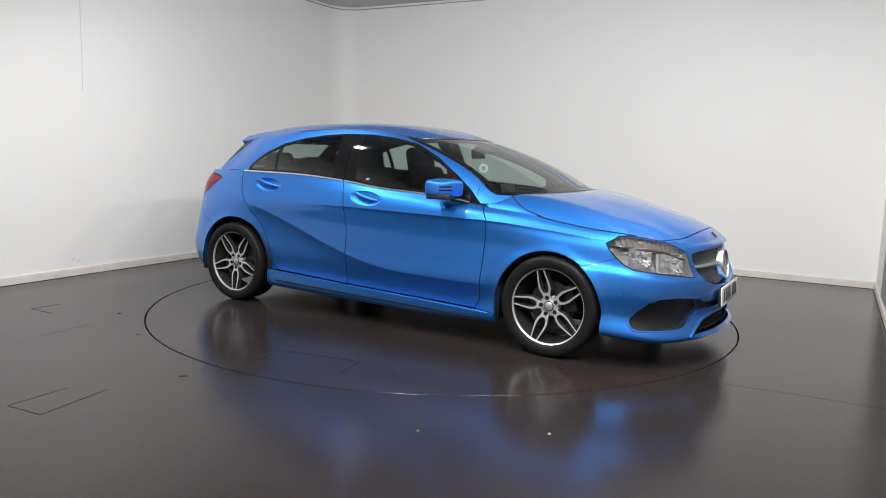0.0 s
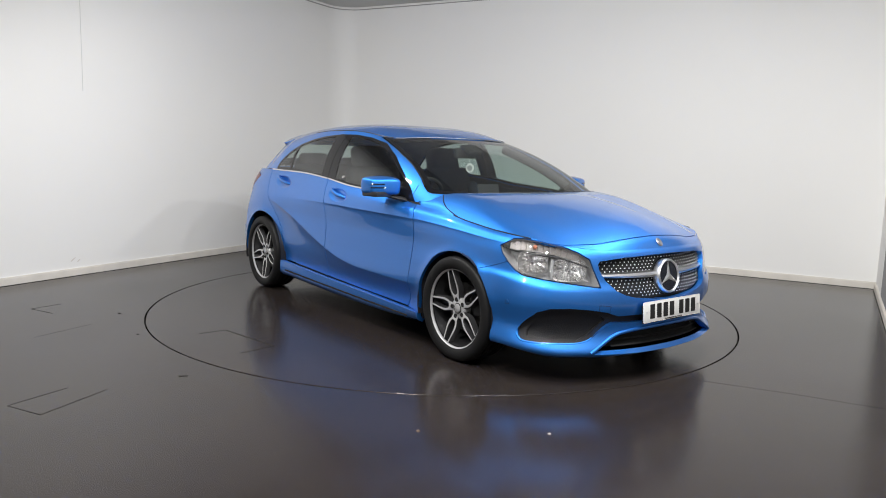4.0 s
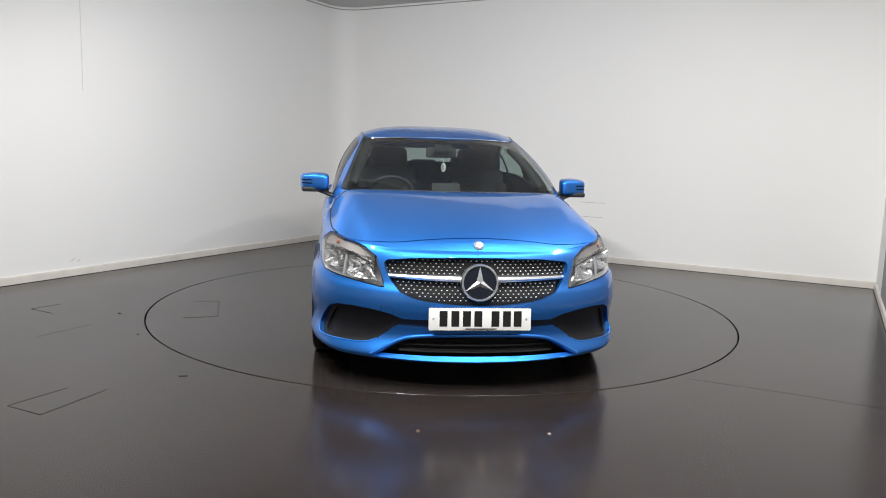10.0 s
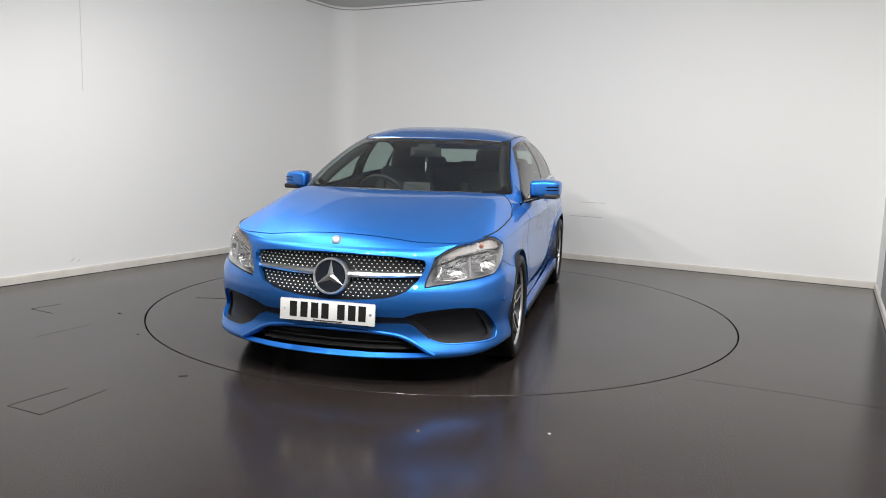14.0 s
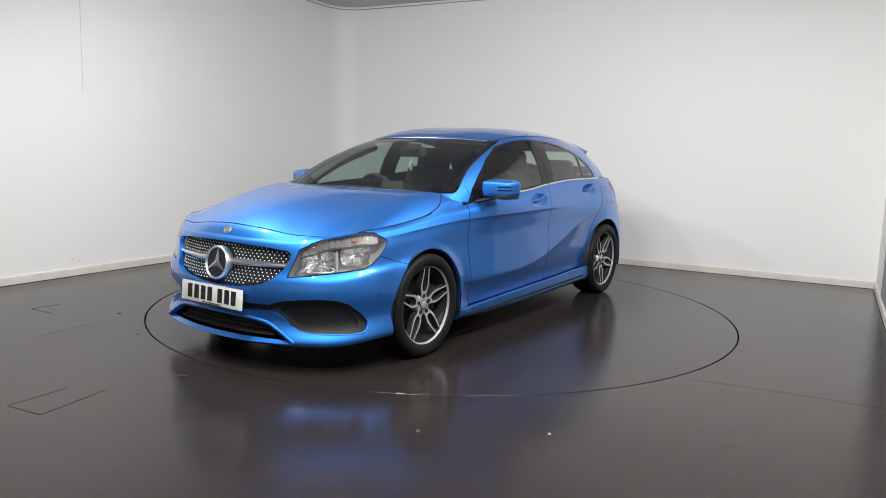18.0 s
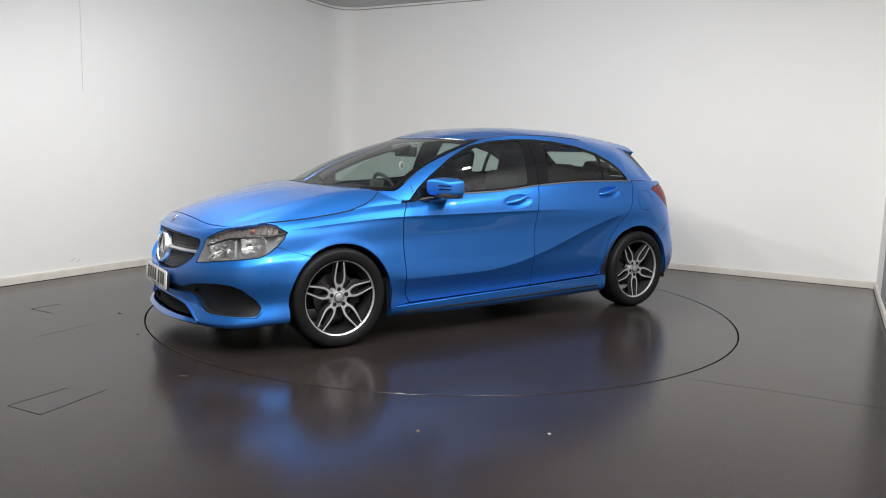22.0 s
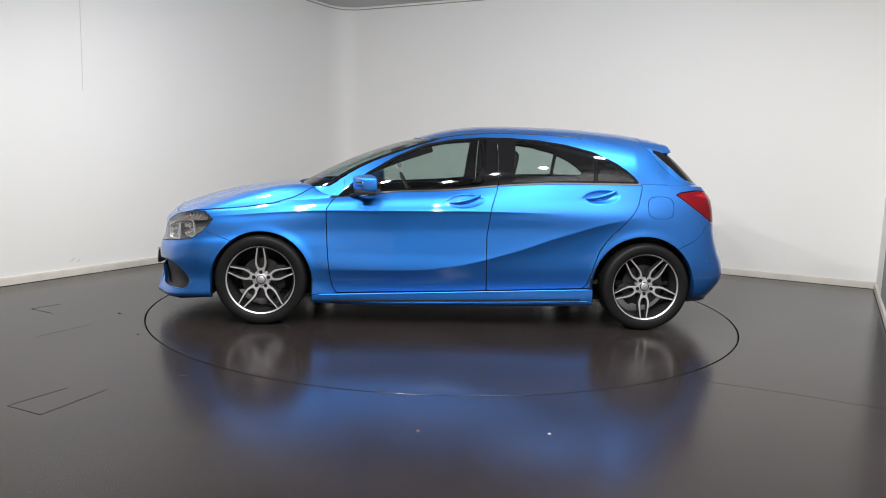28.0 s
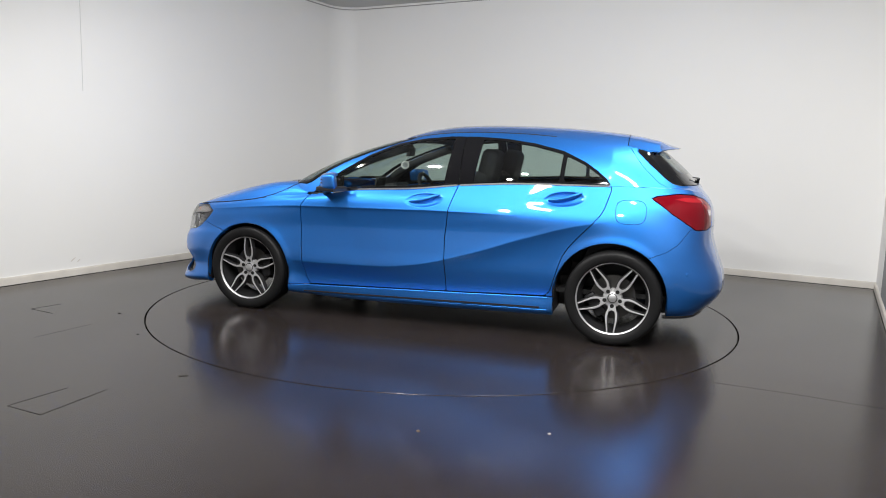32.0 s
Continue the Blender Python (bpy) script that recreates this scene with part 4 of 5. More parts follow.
def gate_ledge():
    """The tailgate's shelf between its lower skin and the foot of the rear window."""
    a = SHOULDER[(SHOULDER[:, 0] < -1.50) & (plan_u > 10)]
    b = base_ring[base_ring[:, 0] < -1.50]
    t = np.linspace(0, 1, 40)
    ra, rb = [np.column_stack([np.interp(t, np.linspace(0, 1, len(q)), q[:, k]) for k in range(3)]) for q in (a, b)]
    bm = bmesh.new()
    for sy in (1, -1):
        rows = [[bm.verts.new((p[0], sy * p[1], p[2])) for p in (q * (1 - k / 4) + r * k / 4 for k in range(5))] for q, r in zip(ra, rb)]
        for u, v in zip(rows, rows[1:]):
            for i in range(4):
                bm.faces.new((u[i], u[i + 1], v[i + 1], v[i]) if sy < 0 else (v[i], v[i + 1], u[i + 1], u[i]))
    bmesh.ops.remove_doubles(bm, verts=bm.verts, dist=0.0004)
    bmesh.ops.recalc_face_normals(bm, faces=bm.faces)
    if sum(f.normal.z for f in bm.faces) < 0:
        bmesh.ops.reverse_faces(bm, faces=bm.faces)
    return bm


part("gate_ledge", gate_ledge(), M_PAINT, tailgate)
rear_border, rear_screen = rear_screen.split(lambda v: np.minimum(np.minimum(-area_field(REAR_GLASS, side_xz)(v) - 0.075, v[:, 2] - 1.075), 0.53 - np.abs(v[:, 1])), 0.0)
both(rear_border).moved(-0.003).object("rear_window_border", M_GLOSS, tailgate, 0.0, "black glass border")
rear_ob = both(rear_screen).moved(-0.003).object("rear_window", M_PRIVACY, tailgate, 0.0, "dark tinted rear window")
rear_ob.visible_shadow = False


def strip_along(xs, z_of, on, up, out, lift=0.0):
    """A flat moulding along the flank: its height up and how far it stands out."""
    bm = bmesh.new()
    rows = []
    for x in xs:
        z = z_of(x) + lift
        y = on(x, z)
        rows.append([bm.verts.new(p) for p in ((x, y - 0.004, z - up / 2), (x, y + out, z - up / 2 + 0.001), (x, y + out, z + up / 2 - 0.002), (x, y - 0.010, z + up / 2))])
    for a, b in zip(rows, rows[1:]):
        for i in range(3):
            bm.faces.new((a[i], a[i + 1], b[i + 1], b[i]))
    bm.faces.new(rows[0]), bm.faces.new(rows[-1][::-1])
    bmesh.ops.recalc_face_normals(bm, faces=bm.faces)
    return bm


def flipped(bm, left):
    if not left:
        bmesh.ops.scale(bm, vec=(1, -1, 1), verts=bm.verts)
        bmesh.ops.reverse_faces(bm, faces=bm.faces)
    return bm


waist = lambda x: float(curve1([-1.30, -0.75, -0.28, 0.04, 0.51, 0.63, 0.85], [1.035, 1.029, 1.001, 0.966, 0.937, 0.917, 0.887], x)[0])


def handle(hx, hz):
    """A body-coloured grip over its bowl."""
    pts = []
    for k in range(13):
        s = k / 12
        x = hx + 0.105 - 0.21 * s
        z = hz - 0.012 + 0.055 * s - 0.010 * math.sin(math.pi * s)
        y = on_side(x, z) if s in (0.0, 1.0) else max(on_side(hx + 0.13, hz), on_side(hx - 0.13, hz)) + 0.012 * math.sin(math.pi * s) - 0.004
        pts.append((x, y, z))
    r = [0.006] + [0.0085 + 0.003 * math.sin(math.pi * k / 12) for k in range(1, 12)] + [0.006]
    return tube(pts, r, 10, 1.15)


def door_card(sheet, low, high):
    s = sheet.clip(sheet.v[:, 2] - high)
    s = s.clip(low - s.v[:, 2])
    return s.moved(-0.016)


for left in (True, False):
    door = mirrored(front_door, left).object("front_door", M_PAINT, car, 0.012)
    mirrored(door_black, left).moved(0.002).object("window_frame", M_GLOSS, door, 0.012, "gloss black window surround")
    g = mirrored(front_pane, left).object("window", M_GLASS, door, 0.0, "clear tinted door glass")
    g.visible_shadow = False
    part("waist_trim", flipped(strip_along(np.linspace(0.665, -0.270, 40), waist, on_glass, 0.013, 0.005), left), M_CHROME, door, "bright chrome waist strip")
    part("door_handle", flipped(handle(*HANDLES[0]), left), M_PAINT, door)
    mirrored(door_card(front_door, 0.30, 1.20), left).flip().object("door_lining", M_TRIM, door, 0.0, "black door lining")
    door = mirrored(rear_door, left).object("rear_door", M_PAINT, car, 0.012)
    mirrored(rear_black, left).moved(0.002).object("window_frame", M_GLOSS, door, 0.012, "gloss black window surround")
    g = mirrored(rear_pane, left).object("window", M_GLASS, door, 0.0, "tinted door glass")
    g.visible_shadow = False
    g = mirrored(quarter_pane, left).object("quarter_window", M_PRIVACY, door, 0.0, "small dark quarter glass")
    g.visible_shadow = False
    part("waist_trim", flipped(strip_along(np.linspace(-0.288, -1.290, 40), waist, on_glass, 0.013, 0.005), left), M_CHROME, door, "bright chrome waist strip")
    part("door_handle", flipped(handle(*HANDLES[1]), left), M_PAINT, door)
    mirrored(door_card(rear_door, 0.32, 1.20), left).flip().object("door_lining", M_TRIM, door, 0.0, "black door lining")
    mirrored(wing_skin, left).object("front_wing", M_PAINT, car, 0.02)
    mirrored(wing_corner, left).object("wing_corner", M_PAINT, car, 0.01)
    rw = mirrored(quarter_skin, left)
    if left:
        flap, rw = rw.split(lambda v: np.where(v[:, 1] > 0, (((np.abs(v[:, 0] + 1.432) / 0.094) ** 3.2 + (np.abs(v[:, 2] - 0.876) / 0.076) ** 3.2) ** (1 / 3.2) - 1) * 0.08, 1.0), 0.0015)
    quarter = rw.object("rear_wing", M_PAINT, car, 0.012)
    q = quarter_skin.clip(0.66 - quarter_skin.v[:, 2])
    mirrored(q.moved(-0.018), left).flip().object("wing_lining", M_TRIM, quarter, 0.0, "black side lining")
    if left:
        flap.object("fuel_flap", M_PAINT, quarter, 0.012)
    sill_sheet = sill_skin.moved(0.009)
    sill_sheet.v[:, 1] += tuck(sill_skin.v[:, 0], sill_skin.v[:, 2]) * np.clip((np.abs(sill_skin.v[:, 1]) - 0.70) / 0.1, 0, 1)
    sill = mirrored(sill_sheet, left).object("sill", M_PAINT, car, 0.03)
    skin = lambda x, z: on_side(x, z) + float(tuck(np.array([x]), np.array([z]))[0])
    for z0, slope, lift, r in ((0.222, 0.0350, -0.0045, 0.0045), (0.1765, 0.0208, -0.0155, 0.0042)):
        line = [(x, skin(x, z0 + (0.985 - x) * slope + lift) + 0.0075, z0 + (0.985 - x) * slope + lift) for x in np.linspace(0.95, -0.93, 40)]
        part("sill_edge", flipped(tube(line, r, 6), left), M_PAINT, sill)
    part("sill_groove", flipped(strip_along(np.linspace(0.87, -0.88, 40), lambda x: 0.1800 + (0.877 - x) * 0.0208, lambda x, z: on_side(x, z) + float(tuck(np.array([x]), np.array([z]))[0]), 0.012, 0.0165), left), M_DARK, sill, "black groove along the sill")

# ---- nose details ----
grille = both(grille_skin).moved(-0.040).object("grille", M_DARK, front_bumper, 0.0, "black radiator grille with bright studs")


def studs():
    inside = area_field(GRILLE, lambda v: v)
    bm = bmesh.new()
    for j in range(15):
        z = 0.458 + 0.0165 * j
        for i in range(-18, 19):
            y = 0.0275 * (i + 0.5 * (j % 2))
            q = np.array([[abs(y), z]])
            if inside(q)[0] > -0.010 or math.hypot(y, z - 0.568) < 0.104:
                continue
            bar = 0.585
            if abs(z - bar) < 0.019:
                continue
            x = on_nose(y, z) - 0.028
            c = bm.verts.new((x + 0.0025, y, z))
            ring = [bm.verts.new((x - 0.002, y + dy, z + dz)) for dy, dz in ((0.0050, 0.0), (0.0026, 0.0031), (-0.0026, 0.0031), (-0.0050, 0.0), (-0.0026, -0.0031), (0.0026, -0.0031))]
            for a in range(6):
                bm.faces.new((c, ring[a], ring[(a + 1) % 6]))
    bmesh.ops.recalc_face_normals(bm, faces=bm.faces)
    return bm


tagged(part("grille_studs", studs(), M_STUD, front_bumper, "rows of small bright studs", smooth=False), kind="stuff")


def louvre(sign):
    """The bright blade from the round badge to the grille's end."""
    bm = bmesh.new()
    rows = []
    for k in range(15):
        s = k / 14
        y = 0.088 + (0.466 - 0.088) * s
        zc = 0.582 + 0.004 * s
        h = 0.019 - 0.008 * s
        x = on_nose(y, zc) - 0.012 - 0.006 * s
        rows.append([bm.verts.new((x + dx, sign * y, zc + dz * h)) for dx, dz in ((-0.03, -1.0), (0.002, -0.75), (0.008, 0.0), (0.002, 0.8), (-0.03, 1.0))])
    for a, b in zip(rows, rows[1:]):
        for i in range(4):
            bm.faces.new((a[i], a[i + 1], b[i + 1], b[i]))
    bmesh.ops.recalc_face_normals(bm, faces=bm.faces)
    return bm


for s in (1, -1):
    part("grille_blade", louvre(s), M_SATIN, front_bumper, "satin silver grille blade")

STAR_AT = pose(on_nose(0, 0.568) - 0.004, 0, 0.568, 0, -9, 0)


part("badge_ring", placed(lathe([(0.083, -0.03), (0.083, 0.006), (0.086, 0.011), (0.092, 0.011), (0.0965, 0.004), (0.098, -0.03)], 64, "X"), STAR_AT), M_SATIN, front_bumper, "round silver badge ring")
part("badge_disc", placed(lathe([(0.0, 0.004), (0.085, 0.002), (0.085, -0.02)], 48, "X"), STAR_AT), material("badge_blue_black", (0.008, 0.010, 0.016), 0.12, coat=0.2, spec=0.3), front_bumper, "dark badge disc")


def three_arms():
    bm = bmesh.new()
    for k in range(3):
        a = radians(90 + 120 * k)
        tip = (0.086 * math.cos(a), 0.086 * math.sin(a))
        l = (0.019 * math.cos(a + 1.05), 0.019 * math.sin(a + 1.05))
        r = (0.019 * math.cos(a - 1.05), 0.019 * math.sin(a - 1.05))
        v = [bm.verts.new((h, y, z)) for h, (y, z) in ((0.005, tip), (0.004, l), (0.011, (0, 0)), (0.004, r))]
        bm.faces.new((v[0], v[1], v[2])), bm.faces.new((v[0], v[2], v[3]))
    bmesh.ops.recalc_face_normals(bm, faces=bm.faces)
    return bm


part("badge_emblem", placed(three_arms(), STAR_AT), M_SATIN, front_bumper, "three-armed bright emblem", smooth=False)
hit, nrm = hood_cast((2.118, 0.0005, 2.0), (0, 0, -1))
part("bonnet_badge", lathe([(0.0, 0.004), (0.016, 0.004), (0.018, 0.001), (0.024, 0.003), (0.027, 0.0)], 32, "Z"), material("worn_badge_grey", (0.26, 0.27, 0.30), 0.35, 0.6), bonnet, "small round bonnet badge").matrix_local = Matrix.Translation(hit) @ Vector((0, 0, 1)).rotation_difference(nrm).to_matrix().to_4x4()

# number plate: its characters are plain bars
PLATE_AT = pose(2.236, 0, 0.390, 0, -4, 0)
part("number_plate", placed(box((0.006, 0.524, 0.113), (0, 0, 0), 0.006), PLATE_AT), M_WHITE, front_bumper, "white number plate")
M_INK = material("plate_black", (0.010, 0.010, 0.010), 0.4)
for y in (-0.187, -0.127, -0.068, -0.010, 0.078, 0.137, 0.193):
    part("plate_bar", placed(box((0.002, 0.040, 0.079), (0.0035, y, 0.002)), PLATE_AT), M_INK, front_bumper, "black bar", smooth=False)
for y in (-0.238, 0.238):
    part("plate_screw", placed(lathe([(0.0, 0.003), (0.005, 0.003), (0.006, 0.0)], 12, "X"), PLATE_AT @ Matrix.Translation((0.003, y, 0.002))), M_SATIN, front_bumper)
part("plate_holder", placed(box((0.02, 0.50, 0.10), (-0.012, 0, -0.012), 0.004), PLATE_AT), M_BLACK, front_bumper, "black plate holder")
part("plate_label", placed(box((0.002, 0.16, 0.005), (0.0035, 0.005, -0.0495)), PLATE_AT), M_INK, front_bumper, "line of small print", smooth=False)

# intakes
INS = [(0.470, 0.372), (0.560, 0.392), (0.640, 0.400), (0.718, 0.397), (0.748, 0.380), (0.772, 0.335), (0.794, 0.285), (0.798, 0.262), (0.786, 0.250), (0.70, 0.247), (0.595, 0.250), (0.530, 0.274), (0.470, 0.325), (0.445, 0.345)]
both(intake_skin.clip(-0.001 - area_field(INS, front_yz)(intake_skin.v))).moved(-0.022).object("side_intake", M_BLACK, front_bumper, 0.02, "black side air intakes")
both(lower_skin).moved(-0.06).object("lower_intake", M_DARK, front_bumper, 0.0, "black lower air intake")


for left in (True, False):
    mesh_skin = intake_skin.clip(area_field(INS, front_yz)(intake_skin.v))
    mirrored(mesh_skin, left).moved(-0.036).object("intake_mesh", material("intake_mesh_black", (0.010, 0.010, 0.0115), 0.4, bump=0.8, scale=220), front_bumper, 0.004, "fine black intake mesh")
    part("intake_lip", flipped(tube([(on_nose(y, z) - 0.006, y, z) for y, z in smooth_outline(INTAKE, 4) if y >= 0.50 and z < 0.275], 0.006, 10), left), M_PAINT, front_bumper)
    for z in (0.205, 0.235, 0.262):
        if left:
            part("intake_slat", tube([(on_nose(y, z) - 0.045, y, z) for y in np.linspace(-0.40, 0.40, 17)], 0.006, 6), M_DARK, front_bumper)
    for y, z in ((0.841, 0.434),):
        p, n = flank_cast((1.785, 2, z), (0, -1, 0))
        b = lathe([(0.0, 0.002), (0.0095, 0.002), (0.0105, 0.0)], 20, "Z")
        b = placed(b, Matrix.Translation(p) @ Vector((0, 0, 1)).rotation_difference(n).to_matrix().to_4x4())
        part("parking_sensor", flipped(b, left), M_PAINT, front_bumper)
        b = placed(lathe([(0.0112, 0.0008), (0.0130, 0.0008)], 20, "Z"), Matrix.Translation(p) @ Vector((0, 0, 1)).rotation_difference(n).to_matrix().to_4x4())
        part("sensor_ring", flipped(b, left), M_INK, front_bumper)

lip = [(on_nose(abs(y), z) - 0.002, y, z) for y, z in [(-y, z) for y, z in LOWER[4:0:-1]] + [(0.0, 0.297)] + LOWER[1:5]]
part("lower_lip", tube([tuple(p) for p in catmull(lip, 5)], 0.011, 10), M_PAINT, front_bumper)

# square cover of the towing eye, its outline a fine dark line
eye_line = [(-0.500, 0.437), (-0.437, 0.430), (-0.440, 0.369), (-0.500, 0.377), (-0.500, 0.437)]
eye_line = [tuple(np.array(a) + (np.array(b) - np.array(a)) * k / 4) for a, b in zip(eye_line, eye_line[1:]) for k in range(5)]
part("towing_eye_cover", tube([(on_nose(abs(y), z) + 0.0003, y, z) for y, z in eye_line], 0.0008, 5), M_DARK, front_bumper, "fine outline of the square cover")

# ---- headlamps ----
def lamp_point(l, z, back):
    """A place in the lamp: along it, up, and behind its lens."""
    x, y = 2.10 + LAMP_DIR[0] * l, 0.495 + LAMP_DIR[1] * l
    p, n = flank_cast((x + 0.603, y + 0.797, z), (-0.603, -0.797, 0))
    return p - Vector((0.603, 0.797, 0)) * back


def square_bowl(w, h, deep, m, sides=28, rings=5):
    """A squarish reflector bowl in flat flutes that opens ahead, with a thin rim."""
    bm = bmesh.new()
    rows = []
    for k in range(1, rings + 2):
        s = min(k / rings, 1.0)
        e = 2.0 / (2.0 + 3.0 * s)
        grow = 1.0 if k <= rings else 1.08
        ring = []
        for i in range(sides):
            t = 2 * math.pi * i / sides
            c, q = math.cos(t), math.sin(t)
            flute = 1.0 if k > rings else 1 + 0.07 * s * (1 if i % 2 else -1)
            ring.append(bm.verts.new((-deep * (1 - s * s), flute * grow * s * w / 2 * math.copysign(abs(c) ** e, c), flute * grow * s * h / 2 * math.copysign(abs(q) ** e, q))))
        rows.append(ring)
    tip = bm.verts.new((-deep, 0, 0))
    for i in range(sides):
        j = (i + 1) % sides
        bm.faces.new((tip, rows[0][i], rows[0][j]))
        for a, b in zip(rows, rows[1:]):
            bm.faces.new((a[i], b[i], b[j], a[j]))
    bmesh.ops.recalc_face_normals(bm, faces=bm.faces)
    return placed(bm, m)


for left in (True, False):
    lamp = mirrored(lamp_skin, left).moved(-0.085).object("headlamp", M_LAMP_GREY, car, 0.0, "clear glass headlamp with bright reflectors")
    shell = mirrored(lamp_skin, left)
    lens = shell.moved(0.0).object("lens", M_LENS, lamp, 0.0, "clear lens")
    lens.visible_shadow = False
    # dark side wall of the housing
    bm = bmesh.new()
    for a, b in shell.edges():
        q = [bm.verts.new(p) for p in (shell.v[a] - shell.n[a] * 0.001, shell.v[b] - shell.n[b] * 0.001, shell.v[b] - shell.n[b] * 0.087, shell.v[a] - shell.n[a] * 0.087)]
        bm.faces.new(q)
    bmesh.ops.remove_doubles(bm, verts=bm.verts, dist=0.0005)
    part("bezel", bm, M_LAMP_GREY, lamp, "grey lamp bezel")
    for l, z, w, h in ((0.148, 0.614, 0.165, 0.112), (0.340, 0.650, 0.150, 0.108)):
        at = lamp_point(l, z, 0.030)
        part("reflector", flipped(square_bowl(w, h, 0.045, Matrix.Translation(at) @ pose(0, 0, 0, 0, 0, 40)), left), M_REFLECTOR, lamp, "bright fluted reflector", smooth=False)
        part("bulb", flipped(placed(lathe([(0.0, 0.018), (0.008, 0.015), (0.011, 0.0), (0.011, -0.03)], 16, "X"), Matrix.Translation(at + Vector((-0.016, -0.012, 0))) @ pose(0, 0, 0, 0, 0, 40)), left), M_CHROME, lamp, "bright bulb shield")
    part("divider", flipped(tube([lamp_point(0.238, z, 0.022) for z in (0.572, 0.62, 0.672)], [0.006, 0.008, 0.007], 8), left), M_LAMP_GREY, lamp, "grey web between the reflectors")
    # inner wing of the main reflector, and the ribbed upper chamber
    bm = bmesh.new()
    for i in range(13):
        l0 = 0.075 + 0.031 * i
        l1 = l0 + 0.027
        top = lambda l: float(np.interp(l, [0.047, 0.11, 0.198, 0.30, 0.40, 0.46], [0.668, 0.700, 0.731, 0.750, 0.760, 0.756]))
        low = lambda l: top(l) - float(np.interp(l, [0.05, 0.2, 0.46], [0.030, 0.044, 0.050]))
        q = [bm.verts.new(lamp_point(l, z, b)) for l, z, b in ((l0, low(l0), 0.030), (l1, low(l1), 0.014), (l1, top(l1), 0.020), (l0, top(l0), 0.036))]
        bm.faces.new(q)
        q2 = [bm.verts.new(v.co) for v in (q[1], q[2])] + [bm.verts.new(lamp_point(l0 + 0.031, z, b)) for z, b in ((top(l0 + 0.031), 0.036), (low(l0 + 0.031), 0.030))]
        bm.faces.new(q2)
    bmesh.ops.recalc_face_normals(bm, faces=bm.faces)
    part("upper_reflector", flipped(bm, left), M_CHAMBER, lamp, "ribbed indicator chamber", smooth=False)
    part("eyebrow", flipped(tube([lamp_point(l, float(np.interp(l, [0.05, 0.2, 0.46, 0.52], [0.634, 0.683, 0.707, 0.722])), 0.012) for l in np.linspace(0.05, 0.52, 20)], 0.005, 8), left), M_BLACK, lamp, "dark strip between the chambers")
    part("side_reflector", flipped(tube([lamp_point(l, z, 0.034) for l, z in ((0.045, 0.555), (0.070, 0.570), (0.085, 0.600), (0.092, 0.630))], [0.004, 0.012, 0.013, 0.004], 8), left), M_REFLECTOR, lamp)
    part("indicator_bulb", flipped(placed(lathe([(0.0, 0.012), (0.010, 0.008), (0.012, 0.0)], 16, "X"), Matrix.Translation(lamp_point(0.335, 0.730, 0.018)) @ pose(0, 0, 0, 0, 0, 40)), left), M_AMBER, lamp, "amber indicator bulb")
    # ---- tail lamps ----
    lamp = mirrored(tail_skin, left).object("tail_lamp", M_RED, car, 0.02, "red tail lamp wrapping the corner")
    for name, poly, mat, lab in (("reverse_light", [(0.925, 0.900), (1.02, 0.890), (1.02, 0.862), (0.95, 0.858)], M_CLEAR_RED, "clear reversing light"),
                                 ("light_bar", [(0.66, 0.965), (0.72, 0.978), (0.88, 0.968), (0.88, 0.945), (0.72, 0.950)], M_RED_BRIGHT, "bright red light bar"),
                                 ("light_bar", [(0.88, 0.932), (1.0, 0.915), (1.0, 0.893), (0.90, 0.902)], M_RED_BRIGHT, "bright red light bar")):
        piece = tail_skin.clip(area_field(poly, tail_plane)(tail_skin.v))
        mirrored(piece, left).moved(0.0012).object(name, mat, lamp, 0.001, lab)

# ---- rear details ----
def spoiler():
    bm = bmesh.new()
    rows = []
    for k in range(33):
        s = -1 + 2 * k / 32
        y = 0.548 * s
        e = abs(s)
        zr = roof_cast((-1.374, min(abs(y), 0.52), 2.0), (0, 0, -1))[0].z
        tip_x = -1.715 + 0.165 * e ** 2.2
        tip_z = 1.297 - 0.012 * e ** 2 - 0.022 * e ** 4 - 0.022 * max(0, (e - 0.9) / 0.1)
        edge = max(0.0, (e - 0.86) / 0.14)
        zr = zr - 0.012 * edge
        top = [(-1.374, zr), (-1.46, zr * 0.72 + tip_z * 0.28 + 0.011 - 0.010 * edge), (-1.58, zr * 0.40 + tip_z * 0.60 + 0.010 - 0.008 * edge), (tip_x + 0.02, tip_z + 0.006), (tip_x, tip_z), (tip_x + 0.006, tip_z - 0.008)]
        low = [(-1.565, 1.272 - 0.006 * edge), (-1.46, 1.262 - 0.010 * edge), (-1.40, 1.255 - 0.006 * edge)]
        rows.append([bm.verts.new((x, y, z)) for x, z in top + low])
    for a, b in zip(rows, rows[1:]):
        for i in range(8):
            bm.faces.new((a[i], a[i + 1], b[i + 1], b[i]))
    bm.faces.new(rows[0]), bm.faces.new(rows[-1][::-1])
    bmesh.ops.recalc_face_normals(bm, faces=bm.faces)
    return bm


part("spoiler", spoiler(), M_PAINT, tailgate)
wy = glass_cast((-3.0, 0.02, 1.085), (1, 0, 0))[0]
part("rear_wiper", merged(tube([(wy.x - 0.02, 0.0, 1.065), (wy.x - 0.030, 0.05, 1.085), (wy.x + 0.020, 0.33, 1.10)], [0.010, 0.007, 0.004], 8), placed(lathe([(0.0, -0.034), (0.013, -0.034), (0.017, 0.0), (0.0, 0.0)], 20, "X"), pose(wy.x, 0, 1.062))), M_BLACK, tailgate, "black rear wiper")
hem = [tuple(p) for p in FLANK[0][(FLANK[0][:, 0] < -1.66) & (plan_u > 10)][::4]]
